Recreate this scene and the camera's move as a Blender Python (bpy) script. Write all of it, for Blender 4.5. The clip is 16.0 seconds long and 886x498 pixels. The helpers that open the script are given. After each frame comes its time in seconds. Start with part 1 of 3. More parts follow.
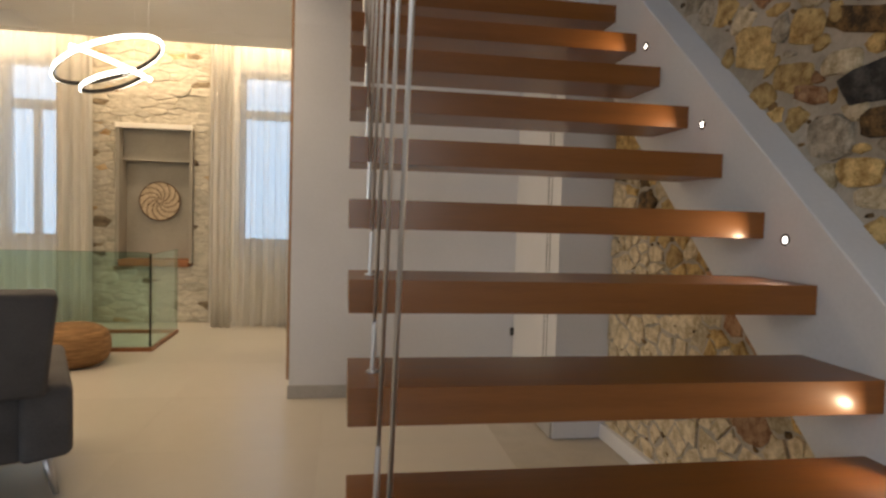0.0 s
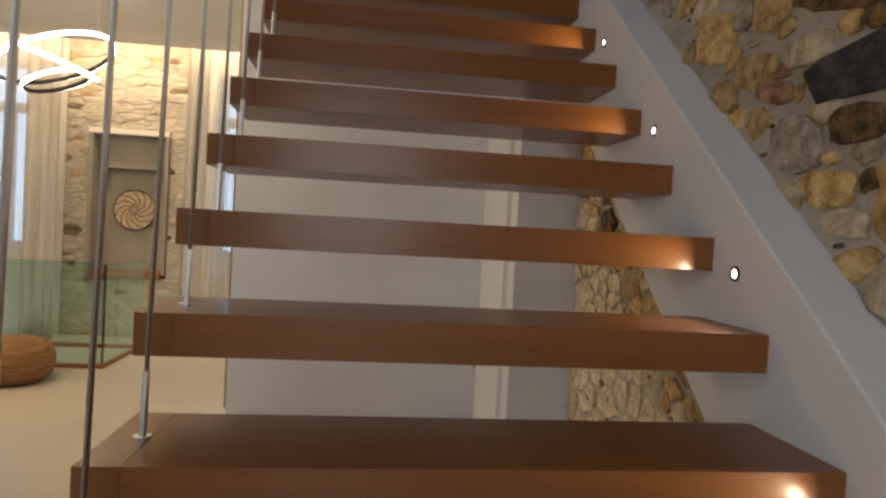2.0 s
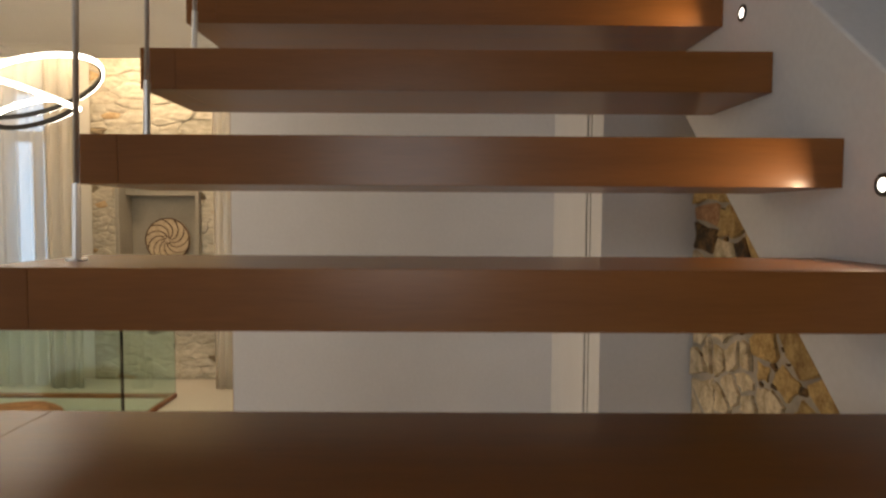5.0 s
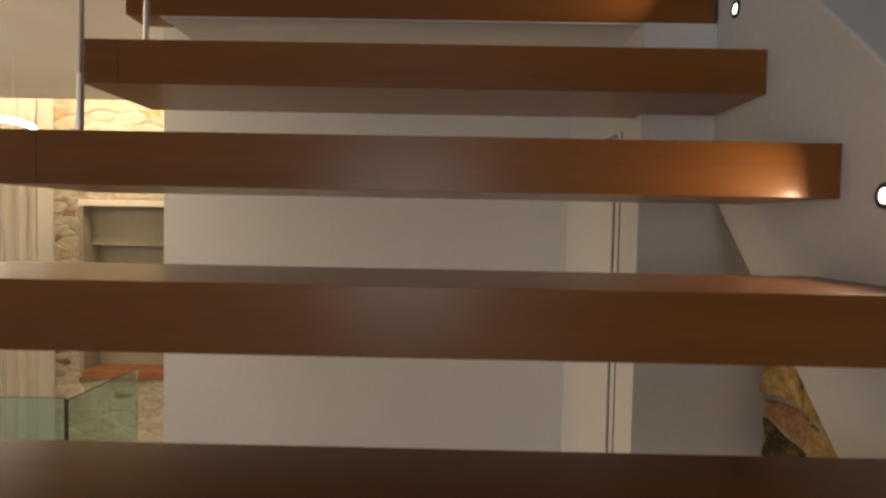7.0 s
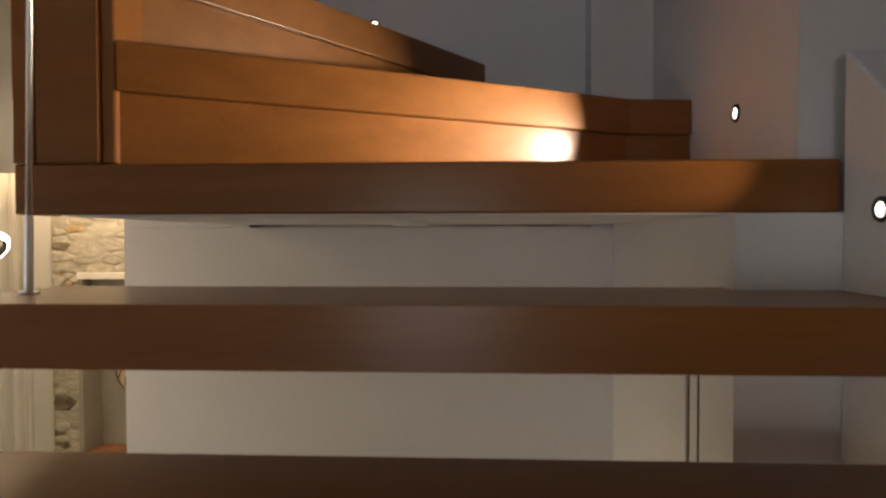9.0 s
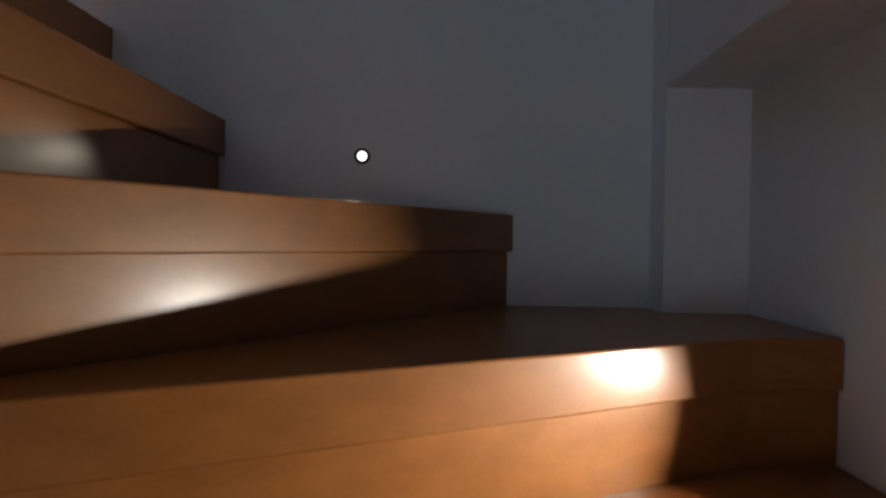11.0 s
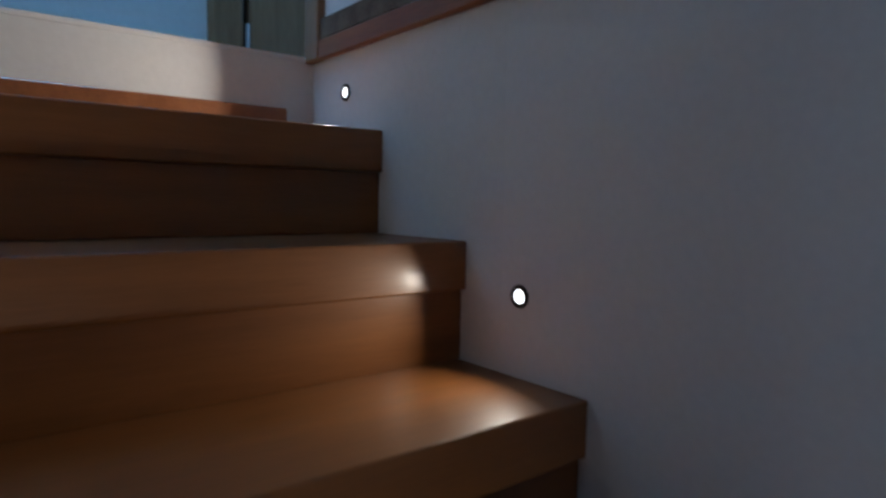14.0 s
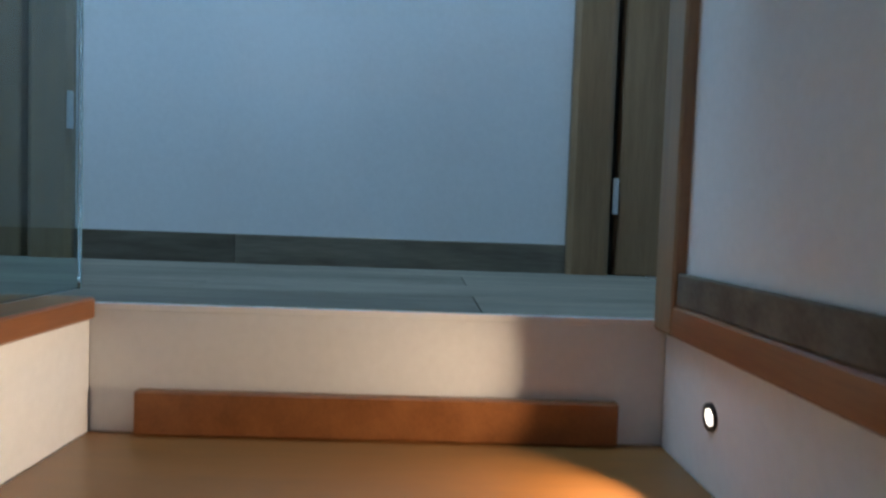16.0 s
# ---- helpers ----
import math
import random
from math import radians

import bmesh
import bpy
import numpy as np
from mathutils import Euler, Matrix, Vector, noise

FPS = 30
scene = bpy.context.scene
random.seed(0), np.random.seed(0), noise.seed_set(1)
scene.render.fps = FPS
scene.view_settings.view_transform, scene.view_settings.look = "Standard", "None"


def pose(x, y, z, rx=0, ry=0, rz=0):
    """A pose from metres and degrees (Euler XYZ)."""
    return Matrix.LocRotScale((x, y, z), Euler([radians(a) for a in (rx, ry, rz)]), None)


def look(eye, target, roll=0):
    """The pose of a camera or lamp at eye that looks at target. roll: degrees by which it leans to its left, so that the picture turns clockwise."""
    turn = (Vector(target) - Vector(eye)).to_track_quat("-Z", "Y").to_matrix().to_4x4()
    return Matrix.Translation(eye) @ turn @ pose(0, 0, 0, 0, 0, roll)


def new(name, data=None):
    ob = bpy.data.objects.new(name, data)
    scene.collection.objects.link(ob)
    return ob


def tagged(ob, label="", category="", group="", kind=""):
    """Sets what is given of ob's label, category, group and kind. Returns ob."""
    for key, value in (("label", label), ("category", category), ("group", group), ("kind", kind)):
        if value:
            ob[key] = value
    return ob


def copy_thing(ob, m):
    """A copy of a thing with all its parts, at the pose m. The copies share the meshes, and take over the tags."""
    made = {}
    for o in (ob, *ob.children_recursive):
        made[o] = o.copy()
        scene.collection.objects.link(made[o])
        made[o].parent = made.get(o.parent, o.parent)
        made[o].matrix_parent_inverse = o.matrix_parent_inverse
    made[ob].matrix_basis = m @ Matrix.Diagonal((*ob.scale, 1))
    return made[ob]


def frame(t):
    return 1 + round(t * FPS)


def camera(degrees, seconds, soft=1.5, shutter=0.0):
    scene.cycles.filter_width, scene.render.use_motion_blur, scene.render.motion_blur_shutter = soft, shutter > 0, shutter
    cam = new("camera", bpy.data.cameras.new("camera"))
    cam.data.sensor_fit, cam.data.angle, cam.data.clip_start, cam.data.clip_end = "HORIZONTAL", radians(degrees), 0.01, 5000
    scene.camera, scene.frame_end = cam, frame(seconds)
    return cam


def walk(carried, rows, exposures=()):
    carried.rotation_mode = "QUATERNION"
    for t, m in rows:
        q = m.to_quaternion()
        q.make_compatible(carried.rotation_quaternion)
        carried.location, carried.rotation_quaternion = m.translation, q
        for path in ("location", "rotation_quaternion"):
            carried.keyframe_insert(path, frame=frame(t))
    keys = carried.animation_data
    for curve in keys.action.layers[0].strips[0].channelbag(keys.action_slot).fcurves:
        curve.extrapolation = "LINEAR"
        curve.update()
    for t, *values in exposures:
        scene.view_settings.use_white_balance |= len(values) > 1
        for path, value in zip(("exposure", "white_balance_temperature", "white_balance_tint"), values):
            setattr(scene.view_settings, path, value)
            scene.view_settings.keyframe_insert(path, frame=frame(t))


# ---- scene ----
# ---------------- camera ----------------
cam = camera(70.5, 16.0, soft=2.5, shutter=0.3)
# seconds, eye, turn to the left, tilt upwards, roll (degrees)
PATH = [
    (0.0, (-1.120, -0.920, 1.011), -9.16, -2.87, 1.66),
    (0.5, (-1.056, -0.879, 1.011), -12.43, -2.99, 2.61),
    (1.0, (-0.958, -0.824, 1.021), -13.28, -3.07, 3.21),
    (1.5, (-0.858, -0.749, 1.023), -11.70, -2.19, 2.75),
    (2.0, (-0.739, -0.653, 1.028), -7.02, -1.42, 3.12),
    (2.5, (-0.636, -0.568, 1.024), -2.59, -1.77, 3.46),
    (3.0, (-0.609, -0.433, 1.031), -2.31, -1.66, 2.66),
    (3.2, (-0.606, -0.381, 1.034), -2.52, -1.59, 2.45),
    (5.3, (-0.565, 0.175, 1.327), -0.06, -3.02, 0.21),
    (5.5, (-0.551, 0.216, 1.353), -0.17, -2.51, 0.69),
    (6.0, (-0.558, 0.353, 1.455), -0.04, -1.54, 0.52),
    (6.5, (-0.528, 0.451, 1.545), 0.28, -2.30, 1.09),
    (7.0, (-0.503, 0.606, 1.637), 0.55, -2.30, 1.09),
    (7.5, (-0.493, 0.689, 1.714), 0.26, -1.40, 0.90),
    (8.0, (-0.485, 0.809, 1.836), 1.66, -1.75, 0.98),
    (8.2, (-0.485, 0.837, 1.879), 2.03, -2.17, 0.55),
    (10.3, (-0.515, 1.288, 2.234), 3.18, 0.70, -0.14),
    (10.5, (-0.552, 1.341, 2.294), 2.56, 0.25, 0.12),
    (11.0, (-0.572, 1.426, 2.397), 0.92, -0.73, 0.94),
    (11.5, (-0.620, 1.558, 2.475), 2.79, -0.13, 0.30),
    (12.0, (-0.627, 1.639, 2.580), 8.05, -0.06, 1.66),
    (12.5, (-0.688, 1.765, 2.703), 15.82, -1.05, 1.90),
    (13.0, (-0.705, 1.850, 2.815), 27.32, -2.15, 1.50),
    (13.5, (-0.720, 1.943, 2.930), 40.41, -3.34, 1.33),
    (14.0, (-0.779, 2.052, 3.032), 51.68, -4.40, 0.92),
    (14.5, (-0.840, 2.138, 3.141), 63.54, -5.06, 0.68),
    (15.0, (-0.899, 2.240, 3.250), 77.93, -5.11, 1.48),
    (15.5, (-1.007, 2.284, 3.324), 84.17, -3.11, 1.73),
    (16.0, (-1.157, 2.326, 3.432), 88.54, -2.63, 1.98),
]


def aim(eye, turn, tilt, roll):
    a, b = radians(turn), radians(tilt)
    way = Vector((-math.sin(a) * math.cos(b), math.cos(a) * math.cos(b), math.sin(b)))
    return look(eye, Vector(eye) + way, roll)


EXPOSURES = [(0.0, 0.05, 6700, 11), (3.2, 0.0, 6700, 11), (7.5, -0.08, 7200, 11), (8.2, -0.1, 7200, 11), (10.3, -0.75, 6300, 8), (11.0, -0.82, 5950, 7),
             (11.7, -0.82, 5750, 8), (13.5, -0.8, 5400, 7), (14.5, -0.70, 5400, 8), (15.2, -0.62, 5900, 11), (16.0, -0.42, 6900, 11)]
walk(cam, [(t, aim(eye, turn, tilt, roll)) for t, eye, turn, tilt, roll in PATH], EXPOSURES)

# ---------------- world and large lights ----------------
world = bpy.data.worlds.new("sky")
scene.world = world
world.use_nodes = True
wn = world.node_tree.nodes
sky = wn.new("ShaderNodeTexSky")
sky.sky_type = "NISHITA"
sky.sun_disc = False
sky.sun_elevation, sky.sun_rotation = radians(30), radians(200)
world.node_tree.links.new(sky.outputs[0], wn["Background"].inputs[0])
wn["Background"].inputs[1].default_value = 0.12


def area_light(name, m, sx, sy, power, colour):
    d = bpy.data.lights.new(name, "AREA")
    d.shape, d.size, d.size_y, d.energy, d.color = "RECTANGLE", sx, sy, power, colour
    ob = new(name, d)
    ob.matrix_world = m
    return tagged(ob, kind="structure")


# daylight through the windows behind and beside the start, and through the roof windows
area_light("window_light_south", look((-0.95, -4.5, 1.5), (-0.95, 0.0, 1.3)), 1.25, 1.8, 26, (0.74, 0.85, 1.0))
area_light("window_light_west", look((-5.9, -1.5, 1.5), (0.0, -0.4, 1.1)), 2.4, 1.8, 25, (0.80, 0.88, 1.0))
area_light("roof_window_light_landing", look((-2.28, 1.95, 6.05), (-2.281, 1.951, 0.0)), 0.5, 1.5, 72, (0.32, 0.65, 1.0))
area_light("roof_window_light_stairs", look((-0.62, 0.9, 6.05), (-0.62, 0.901, 0.0)), 0.8, 2.5, 4.5, (0.45, 0.70, 1.0))
# hidden warm strip in the cove over the curtains
area_light("cove_light", look((-2.9, 4.56, 2.56), (-2.9, 4.95, 2.0)), 3.6, 0.05, 30, (1.0, 0.79, 0.54))
# added warm fill under the living room ceiling, without any fixtures
area_light("living_ceiling_fill", look((-2.9, 2.75, 2.35), (-2.9, 2.95, 0.0)), 2.6, 2.2, 56, (1.0, 0.76, 0.48))


# ---------------- materials ----------------
def mat(name, ca, cb, scale=4.0, rough=0.5, stretch=(1, 1, 1), bump=0.1, fine=60.0, metal=0.0, coat=0.0, per_object=0.0,
        island=0.0, rough_var=0.08, low=0.35, high=0.65, coat_rough=0.12, spec=0.5):
    m = bpy.data.materials.new(name)
    m.use_nodes = True
    n, l = m.node_tree.nodes, m.node_tree.links
    b = n["Principled BSDF"]
    tc, mp = n.new("ShaderNodeTexCoord"), n.new("ShaderNodeMapping")
    info = n.new("ShaderNodeObjectInfo")
    mp.inputs["Scale"].default_value = stretch
    l.new(tc.outputs["Object"], mp.inputs["Vector"])
    off = n.new("ShaderNodeVectorMath")
    off.operation = "ADD"
    sc = n.new("ShaderNodeMath")
    sc.operation = "MULTIPLY"
    sc.inputs[1].default_value = 37.0
    l.new(info.outputs["Random"], sc.inputs[0])
    l.new(mp.outputs[0], off.inputs[0])
    l.new(sc.outputs[0], off.inputs[1])
    n1, n2 = n.new("ShaderNodeTexNoise"), n.new("ShaderNodeTexNoise")
    n1.inputs["Scale"].default_value, n1.inputs["Detail"].default_value = scale, 6
    n2.inputs["Scale"].default_value, n2.inputs["Detail"].default_value = fine, 3
    l.new(off.outputs[0], n1.inputs["Vector"])
    l.new(off.outputs[0], n2.inputs["Vector"])
    mixf = n.new("ShaderNodeMath")
    mixf.operation = "MULTIPLY_ADD"
    mixf.inputs[1].default_value = 0.35
    l.new(n2.outputs[0], mixf.inputs[0])
    sub = n.new("ShaderNodeMath")
    sub.operation = "MULTIPLY_ADD"
    sub.inputs[1].default_value, sub.inputs[2].default_value = 0.75, -0.05
    l.new(n1.outputs[0], sub.inputs[0])
    l.new(sub.outputs[0], mixf.inputs[2])
    ramp = n.new("ShaderNodeValToRGB")
    ramp.color_ramp.elements[0].position, ramp.color_ramp.elements[1].position = low, high
    ramp.color_ramp.elements[0].color = (*ca, 1)
    ramp.color_ramp.elements[1].color = (*cb, 1)
    l.new(mixf.outputs[0], ramp.inputs[0])
    out = ramp.outputs[0]
    if per_object or island:
        hsv = n.new("ShaderNodeHueSaturation")
        mr = n.new("ShaderNodeMapRange")
        k = per_object or island
        mr.inputs[3].default_value, mr.inputs[4].default_value = 1 - k, 1 + k
        if island:
            geo = n.new("ShaderNodeNewGeometry")
            l.new(geo.outputs["Random Per Island"], mr.inputs[0])
        else:
            l.new(info.outputs["Random"], mr.inputs[0])
        l.new(mr.outputs[0], hsv.inputs["Value"])
        l.new(out, hsv.inputs["Color"])
        out = hsv.outputs[0]
    l.new(out, b.inputs["Base Color"])
    rr = n.new("ShaderNodeMapRange")
    rr.inputs[3].default_value, rr.inputs[4].default_value = max(rough - rough_var, 0.02), min(rough + rough_var, 1)
    l.new(n1.outputs[0], rr.inputs[0])
    l.new(rr.outputs[0], b.inputs["Roughness"])
    b.inputs["Metallic"].default_value = metal
    b.inputs["Coat Weight"].default_value = coat
    b.inputs["Specular IOR Level"].default_value = spec
    b.inputs["Coat Roughness"].default_value = coat_rough
    if bump:
        bp = n.new("ShaderNodeBump")
        bp.inputs["Strength"].default_value, bp.inputs["Distance"].default_value = bump, 0.01
        l.new(mixf.outputs[0], bp.inputs["Height"])
        l.new(bp.outputs[0], b.inputs["Normal"])
    return m


def glow(name, colour, strength):
    m = bpy.data.materials.new(name)
    m.use_nodes = True
    b = m.node_tree.nodes["Principled BSDF"]
    b.inputs["Base Color"].default_value = (0.8, 0.8, 0.8, 1)
    b.inputs["Emission Color"].default_value = (*colour, 1)
    b.inputs["Emission Strength"].default_value = strength
    return m


def glass(name, colour, rough=0.0):
    m = bpy.data.materials.new(name)
    m.use_nodes = True
    b = m.node_tree.nodes["Principled BSDF"]
    b.inputs["Base Color"].default_value = (*colour, 1)
    b.inputs["Roughness"].default_value = rough
    b.inputs["Transmission Weight"].default_value = 1
    b.inputs["IOR"].default_value = 1.45
    return m


def cloth_sheer(name, colour, see):
    m = bpy.data.materials.new(name)
    m.use_nodes = True
    n, l = m.node_tree.nodes, m.node_tree.links
    n.remove(n["Principled BSDF"])
    tr, di, tl = n.new("ShaderNodeBsdfTransparent"), n.new("ShaderNodeBsdfDiffuse"), n.new("ShaderNodeBsdfTranslucent")
    di.inputs[0].default_value = tl.inputs[0].default_value = (*colour, 1)
    m1, m2 = n.new("ShaderNodeMixShader"), n.new("ShaderNodeMixShader")
    m1.inputs[0].default_value, m2.inputs[0].default_value = 0.5, see
    l.new(di.outputs[0], m1.inputs[1])
    l.new(tl.outputs[0], m1.inputs[2])
    l.new(m1.outputs[0], m2.inputs[1])
    l.new(tr.outputs[0], m2.inputs[2])
    l.new(m2.outputs[0], n["Material Output"].inputs[0])
    return m


WOOD = mat("polished_wood", (0.215, 0.0750, 0.0140), (0.268, 0.0965, 0.0188), 3.0, 0.50, (0.7, 10, 10), 0.008, 30, coat=0.55, per_object=0.06, coat_rough=0.23, spec=0.2)
WOOD_CROSS = mat("polished_wood_crosswise", (0.180, 0.066, 0.0138), (0.228, 0.087, 0.0195), 3.0, 0.50, (10, 0.7, 10), 0.008, 30, coat=0.6, per_object=0.06, coat_rough=0.26, spec=0.3)
WOOD_TRIM = mat("wood_trim", (0.20, 0.070, 0.022), (0.30, 0.110, 0.036), 3.0, 0.4, (0.8, 8, 8), 0.04, 30, coat=0.2, per_object=0.08)
WOOD_DOOR = mat("door_wood", (0.225, 0.122, 0.060), (0.33, 0.190, 0.098), 4.0, 0.40, (9, 9, 0.7), 0.05, 30, coat=0.25)
WHITE = mat("white_plaster", (0.71, 0.705, 0.72), (0.785, 0.78, 0.795), 2.0, 0.75, bump=0.06, fine=90)
CREAM = mat("cream_plaster", (0.78, 0.745, 0.68), (0.84, 0.81, 0.75), 1.5, 0.8, bump=0.05, fine=90)
FLOOR = mat("beige_floor_tile", (0.52, 0.47, 0.40), (0.58, 0.53, 0.455), 1.3, 0.30, bump=0.0, fine=14, per_object=0.03, rough_var=0.04, low=0.15, high=0.85)
GROUT = mat("grout", (0.48, 0.435, 0.37), (0.55, 0.50, 0.43), 8, 0.8)
SKIRT = mat("grey_skirting_tile", (0.40, 0.38, 0.35), (0.50, 0.47, 0.44), 5, 0.4, bump=0.03)
TILE_WOOD = mat("grey_wood_look_tile", (0.120, 0.100, 0.078), (0.215, 0.182, 0.143), 2.5, 0.70, (9, 1.0, 9), 0.05, 18, per_object=0.18, spec=0.12)
MORTAR = mat("mortar", (0.34, 0.30, 0.245), (0.52, 0.465, 0.39), 6, 0.95, bump=0.9, fine=60)
STONES = [
    mat("stone_cream", (0.36, 0.275, 0.155), (0.68, 0.58, 0.41), 30, 0.85, bump=1.0, fine=130, low=0.36, high=0.62, per_object=0.24),
    mat("stone_ochre", (0.28, 0.155, 0.042), (0.68, 0.49, 0.215), 30, 0.85, bump=1.0, fine=130, low=0.34, high=0.62, per_object=0.24),
    mat("stone_rust", (0.22, 0.095, 0.038), (0.50, 0.310, 0.175), 28, 0.85, bump=1.0, fine=130, low=0.36, high=0.62, per_object=0.18),
    mat("stone_brown", (0.040, 0.023, 0.009), (0.27, 0.155, 0.055), 26, 0.8, bump=1.0, fine=130, low=0.40, high=0.64, per_object=0.20),
    mat("stone_slate", (0.018, 0.018, 0.019), (0.125, 0.115, 0.105), 26, 0.7, bump=1.0, fine=130, low=0.42, high=0.72, per_object=0.15),
    mat("stone_grey", (0.19, 0.160, 0.115), (0.50, 0.430, 0.335), 28, 0.85, bump=1.0, fine=130, low=0.36, high=0.62, per_object=0.18),
]
PALE_STONES = [
    mat("pale_stone_cream", (0.40, 0.345, 0.25), (0.66, 0.60, 0.49), 16, 0.9, (1, 1, 2.2), 1.0, 60, per_object=0.10, low=0.30, high=0.62),
    mat("pale_stone_grey", (0.36, 0.315, 0.235), (0.60, 0.545, 0.44), 14, 0.9, (1, 1, 2.4), 1.0, 60, per_object=0.14, low=0.32, high=0.62),
    mat("pale_stone_ochre", (0.36, 0.215, 0.095), (0.58, 0.44, 0.27), 14, 0.9, (1, 1, 2), 1.0, 60, per_object=0.14),
    mat("pale_stone_brown", (0.13, 0.09, 0.055), (0.34, 0.265, 0.17), 14, 0.9, (1, 1, 2), 1.0, 60, per_object=0.20),
]
PALE_MORTAR = mat("pale_mortar", (0.40, 0.345, 0.26), (0.62, 0.56, 0.455), 12, 0.95, bump=0.9, fine=50)
STEEL = mat("brushed_steel", (0.66, 0.66, 0.67), (0.78, 0.78, 0.79), 6, 0.36, (20, 20, 0.5), 0.0, metal=1.0)
# black metal; also the painted shade in the door gaps
BLACK = mat("black_metal_and_gap_shade", (0.012, 0.012, 0.012), (0.025, 0.025, 0.025), 10, 0.35, bump=0.0)
LENS = glow("lamp_lens", (1.0, 0.94, 0.84), 5)
LED = glow("led_strip", (1.0, 0.93, 0.80), 9)
SKYGLOW = glow("outdoor_sky", (0.45, 0.69, 1.0), 1.65)
GREEN_GLASS = glass("green_tinted_glass", (0.60, 0.83, 0.77))
CLEAR_GLASS = glass("window_glass", (0.97, 0.99, 1.0))
UP_GLASS = glass("blue_tinted_glass", (0.66, 0.84, 0.88))
UP_EDGE = mat("bluish_glass_edge", (0.20, 0.32, 0.34), (0.28, 0.42, 0.45), 5, 0.2, bump=0)
EDGE_GLASS = mat("dark_glass_edge", (0.010, 0.030, 0.024), (0.02, 0.05, 0.04), 5, 0.15, bump=0)
SHEER = cloth_sheer("sheer_curtain_cloth", (0.88, 0.86, 0.82), 0.32)
DRAPE = mat("cream_drape_cloth", (0.78, 0.725, 0.635), (0.85, 0.80, 0.72), 5, 0.9, (6, 6, 1), 0.1, 150)
SOFA = mat("grey_upholstery", (0.075, 0.070, 0.072), (0.115, 0.108, 0.110), 6, 0.9, bump=0.25, fine=220)
JUTE = mat("woven_jute", (0.17, 0.085, 0.030), (0.36, 0.20, 0.085), 9, 0.9, (1, 1, 8), 0.6, 60)
FRAME = mat("grey_window_frame", (0.30, 0.32, 0.34), (0.38, 0.40, 0.42), 5, 0.45, bump=0.02)
NICHE = mat("taupe_plaster", (0.30, 0.27, 0.22), (0.37, 0.33, 0.27), 3, 0.8, bump=0.08)
STRAW = mat("pale_straw", (0.46, 0.35, 0.22), (0.60, 0.47, 0.32), 25, 0.8, bump=0.3)
BRICK = mat("orange_brick", (0.25, 0.095, 0.036), (0.37, 0.160, 0.070), 9, 0.85, bump=0.4)
BROWN = mat("dark_brown_cane", (0.07, 0.03, 0.012), (0.12, 0.055, 0.025), 9, 0.7)


# ---------------- mesh helpers ----------------
def mesh_of(name, bm, material, smooth=False):
    me = bpy.data.meshes.new(name)
    bmesh.ops.recalc_face_normals(bm, faces=bm.faces)
    bm.to_mesh(me)
    bm.free()
    me.materials.append(material)
    if smooth:
        for p in me.polygons:
            p.use_smooth = True
    return me


def part(name, bm, material, parent=None, label="", smooth=False):
    ob = new(name, mesh_of(name, bm, material, smooth))
    if parent:
        ob.parent = parent
    if label:
        tagged(ob, label=label)
    return ob


def box(x0, x1, y0, y1, z0, z1, bevel=0.0, seg=1):
    bm = bmesh.new()
    bmesh.ops.create_cube(bm, size=1, matrix=Matrix.Translation(((x0 + x1) / 2, (y0 + y1) / 2, (z0 + z1) / 2)) @ Matrix.Diagonal((x1 - x0, y1 - y0, z1 - z0, 1)))
    if bevel:
        bmesh.ops.bevel(bm, geom=list(bm.edges), offset=bevel, segments=seg, affect="EDGES", profile=0.5)
    return bm


def prism(pts, lo, hi, axis="z", bevel=0.0):
    """A polygon of two coordinates drawn out along one axis."""
    bm = bmesh.new()

    def at(a, b, c):
        return {"z": (a, b, c), "x": (c, a, b), "y": (a, c, b)}[axis]
    bottom = [bm.verts.new(at(a, b, lo)) for a, b in pts]
    top = [bm.verts.new(at(a, b, hi)) for a, b in pts]
    k = len(pts)
    bm.faces.new(bottom[::-1])
    bm.faces.new(top)
    for i in range(k):
        bm.faces.new((bottom[i], bottom[(i + 1) % k], top[(i + 1) % k], top[i]))
    bmesh.ops.recalc_face_normals(bm, faces=bm.faces)
    if bevel:
        bmesh.ops.bevel(bm, geom=list(bm.edges), offset=bevel, segments=2, affect="EDGES", profile=0.5)
    return bm


def rod(a, b, r, seg=10):
    bm = bmesh.new()
    d = Vector(b) - Vector(a)
    m = Matrix.Translation((Vector(a) + Vector(b)) / 2) @ d.to_track_quat("Z", "Y").to_matrix().to_4x4()
    bmesh.ops.create_cone(bm, cap_ends=True, segments=seg, radius1=r, radius2=r, depth=d.length, matrix=m)
    return bm


def tube(points, w, h, closed=False):
    """A band of rectangular section along points."""
    bm = bmesh.new()
    k = len(points)
    rings = []
    for i, p in enumerate(points):
        p = Vector(p)
        a = Vector(points[(i - 1) % k] if closed or i else points[0])
        b = Vector(points[(i + 1) % k] if closed or i < k - 1 else points[-1])
        t = (b - a).normalized()
        side = t.cross(Vector((0, 0, 1)))
        side = side.normalized() if side.length > 1e-4 else Vector((1, 0, 0))
        up = side.cross(t)
        rings.append([bm.verts.new(p + side * w * sx + up * h * sz) for sx, sz in ((-.5, -.5), (.5, -.5), (.5, .5), (-.5, .5))])
    for i in range(k if closed else k - 1):
        r0, r1 = rings[i], rings[(i + 1) % k]
        for j in range(4):
            bm.faces.new((r0[j], r0[(j + 1) % 4], r1[(j + 1) % 4], r1[j]))
    if not closed:
        bm.faces.new(rings[0][::-1])
        bm.faces.new(rings[-1])
    return bm


def empty(name, at=(0, 0, 0)):
    ob = new(name)
    ob.location = at
    ob.empty_display_size = 0.1
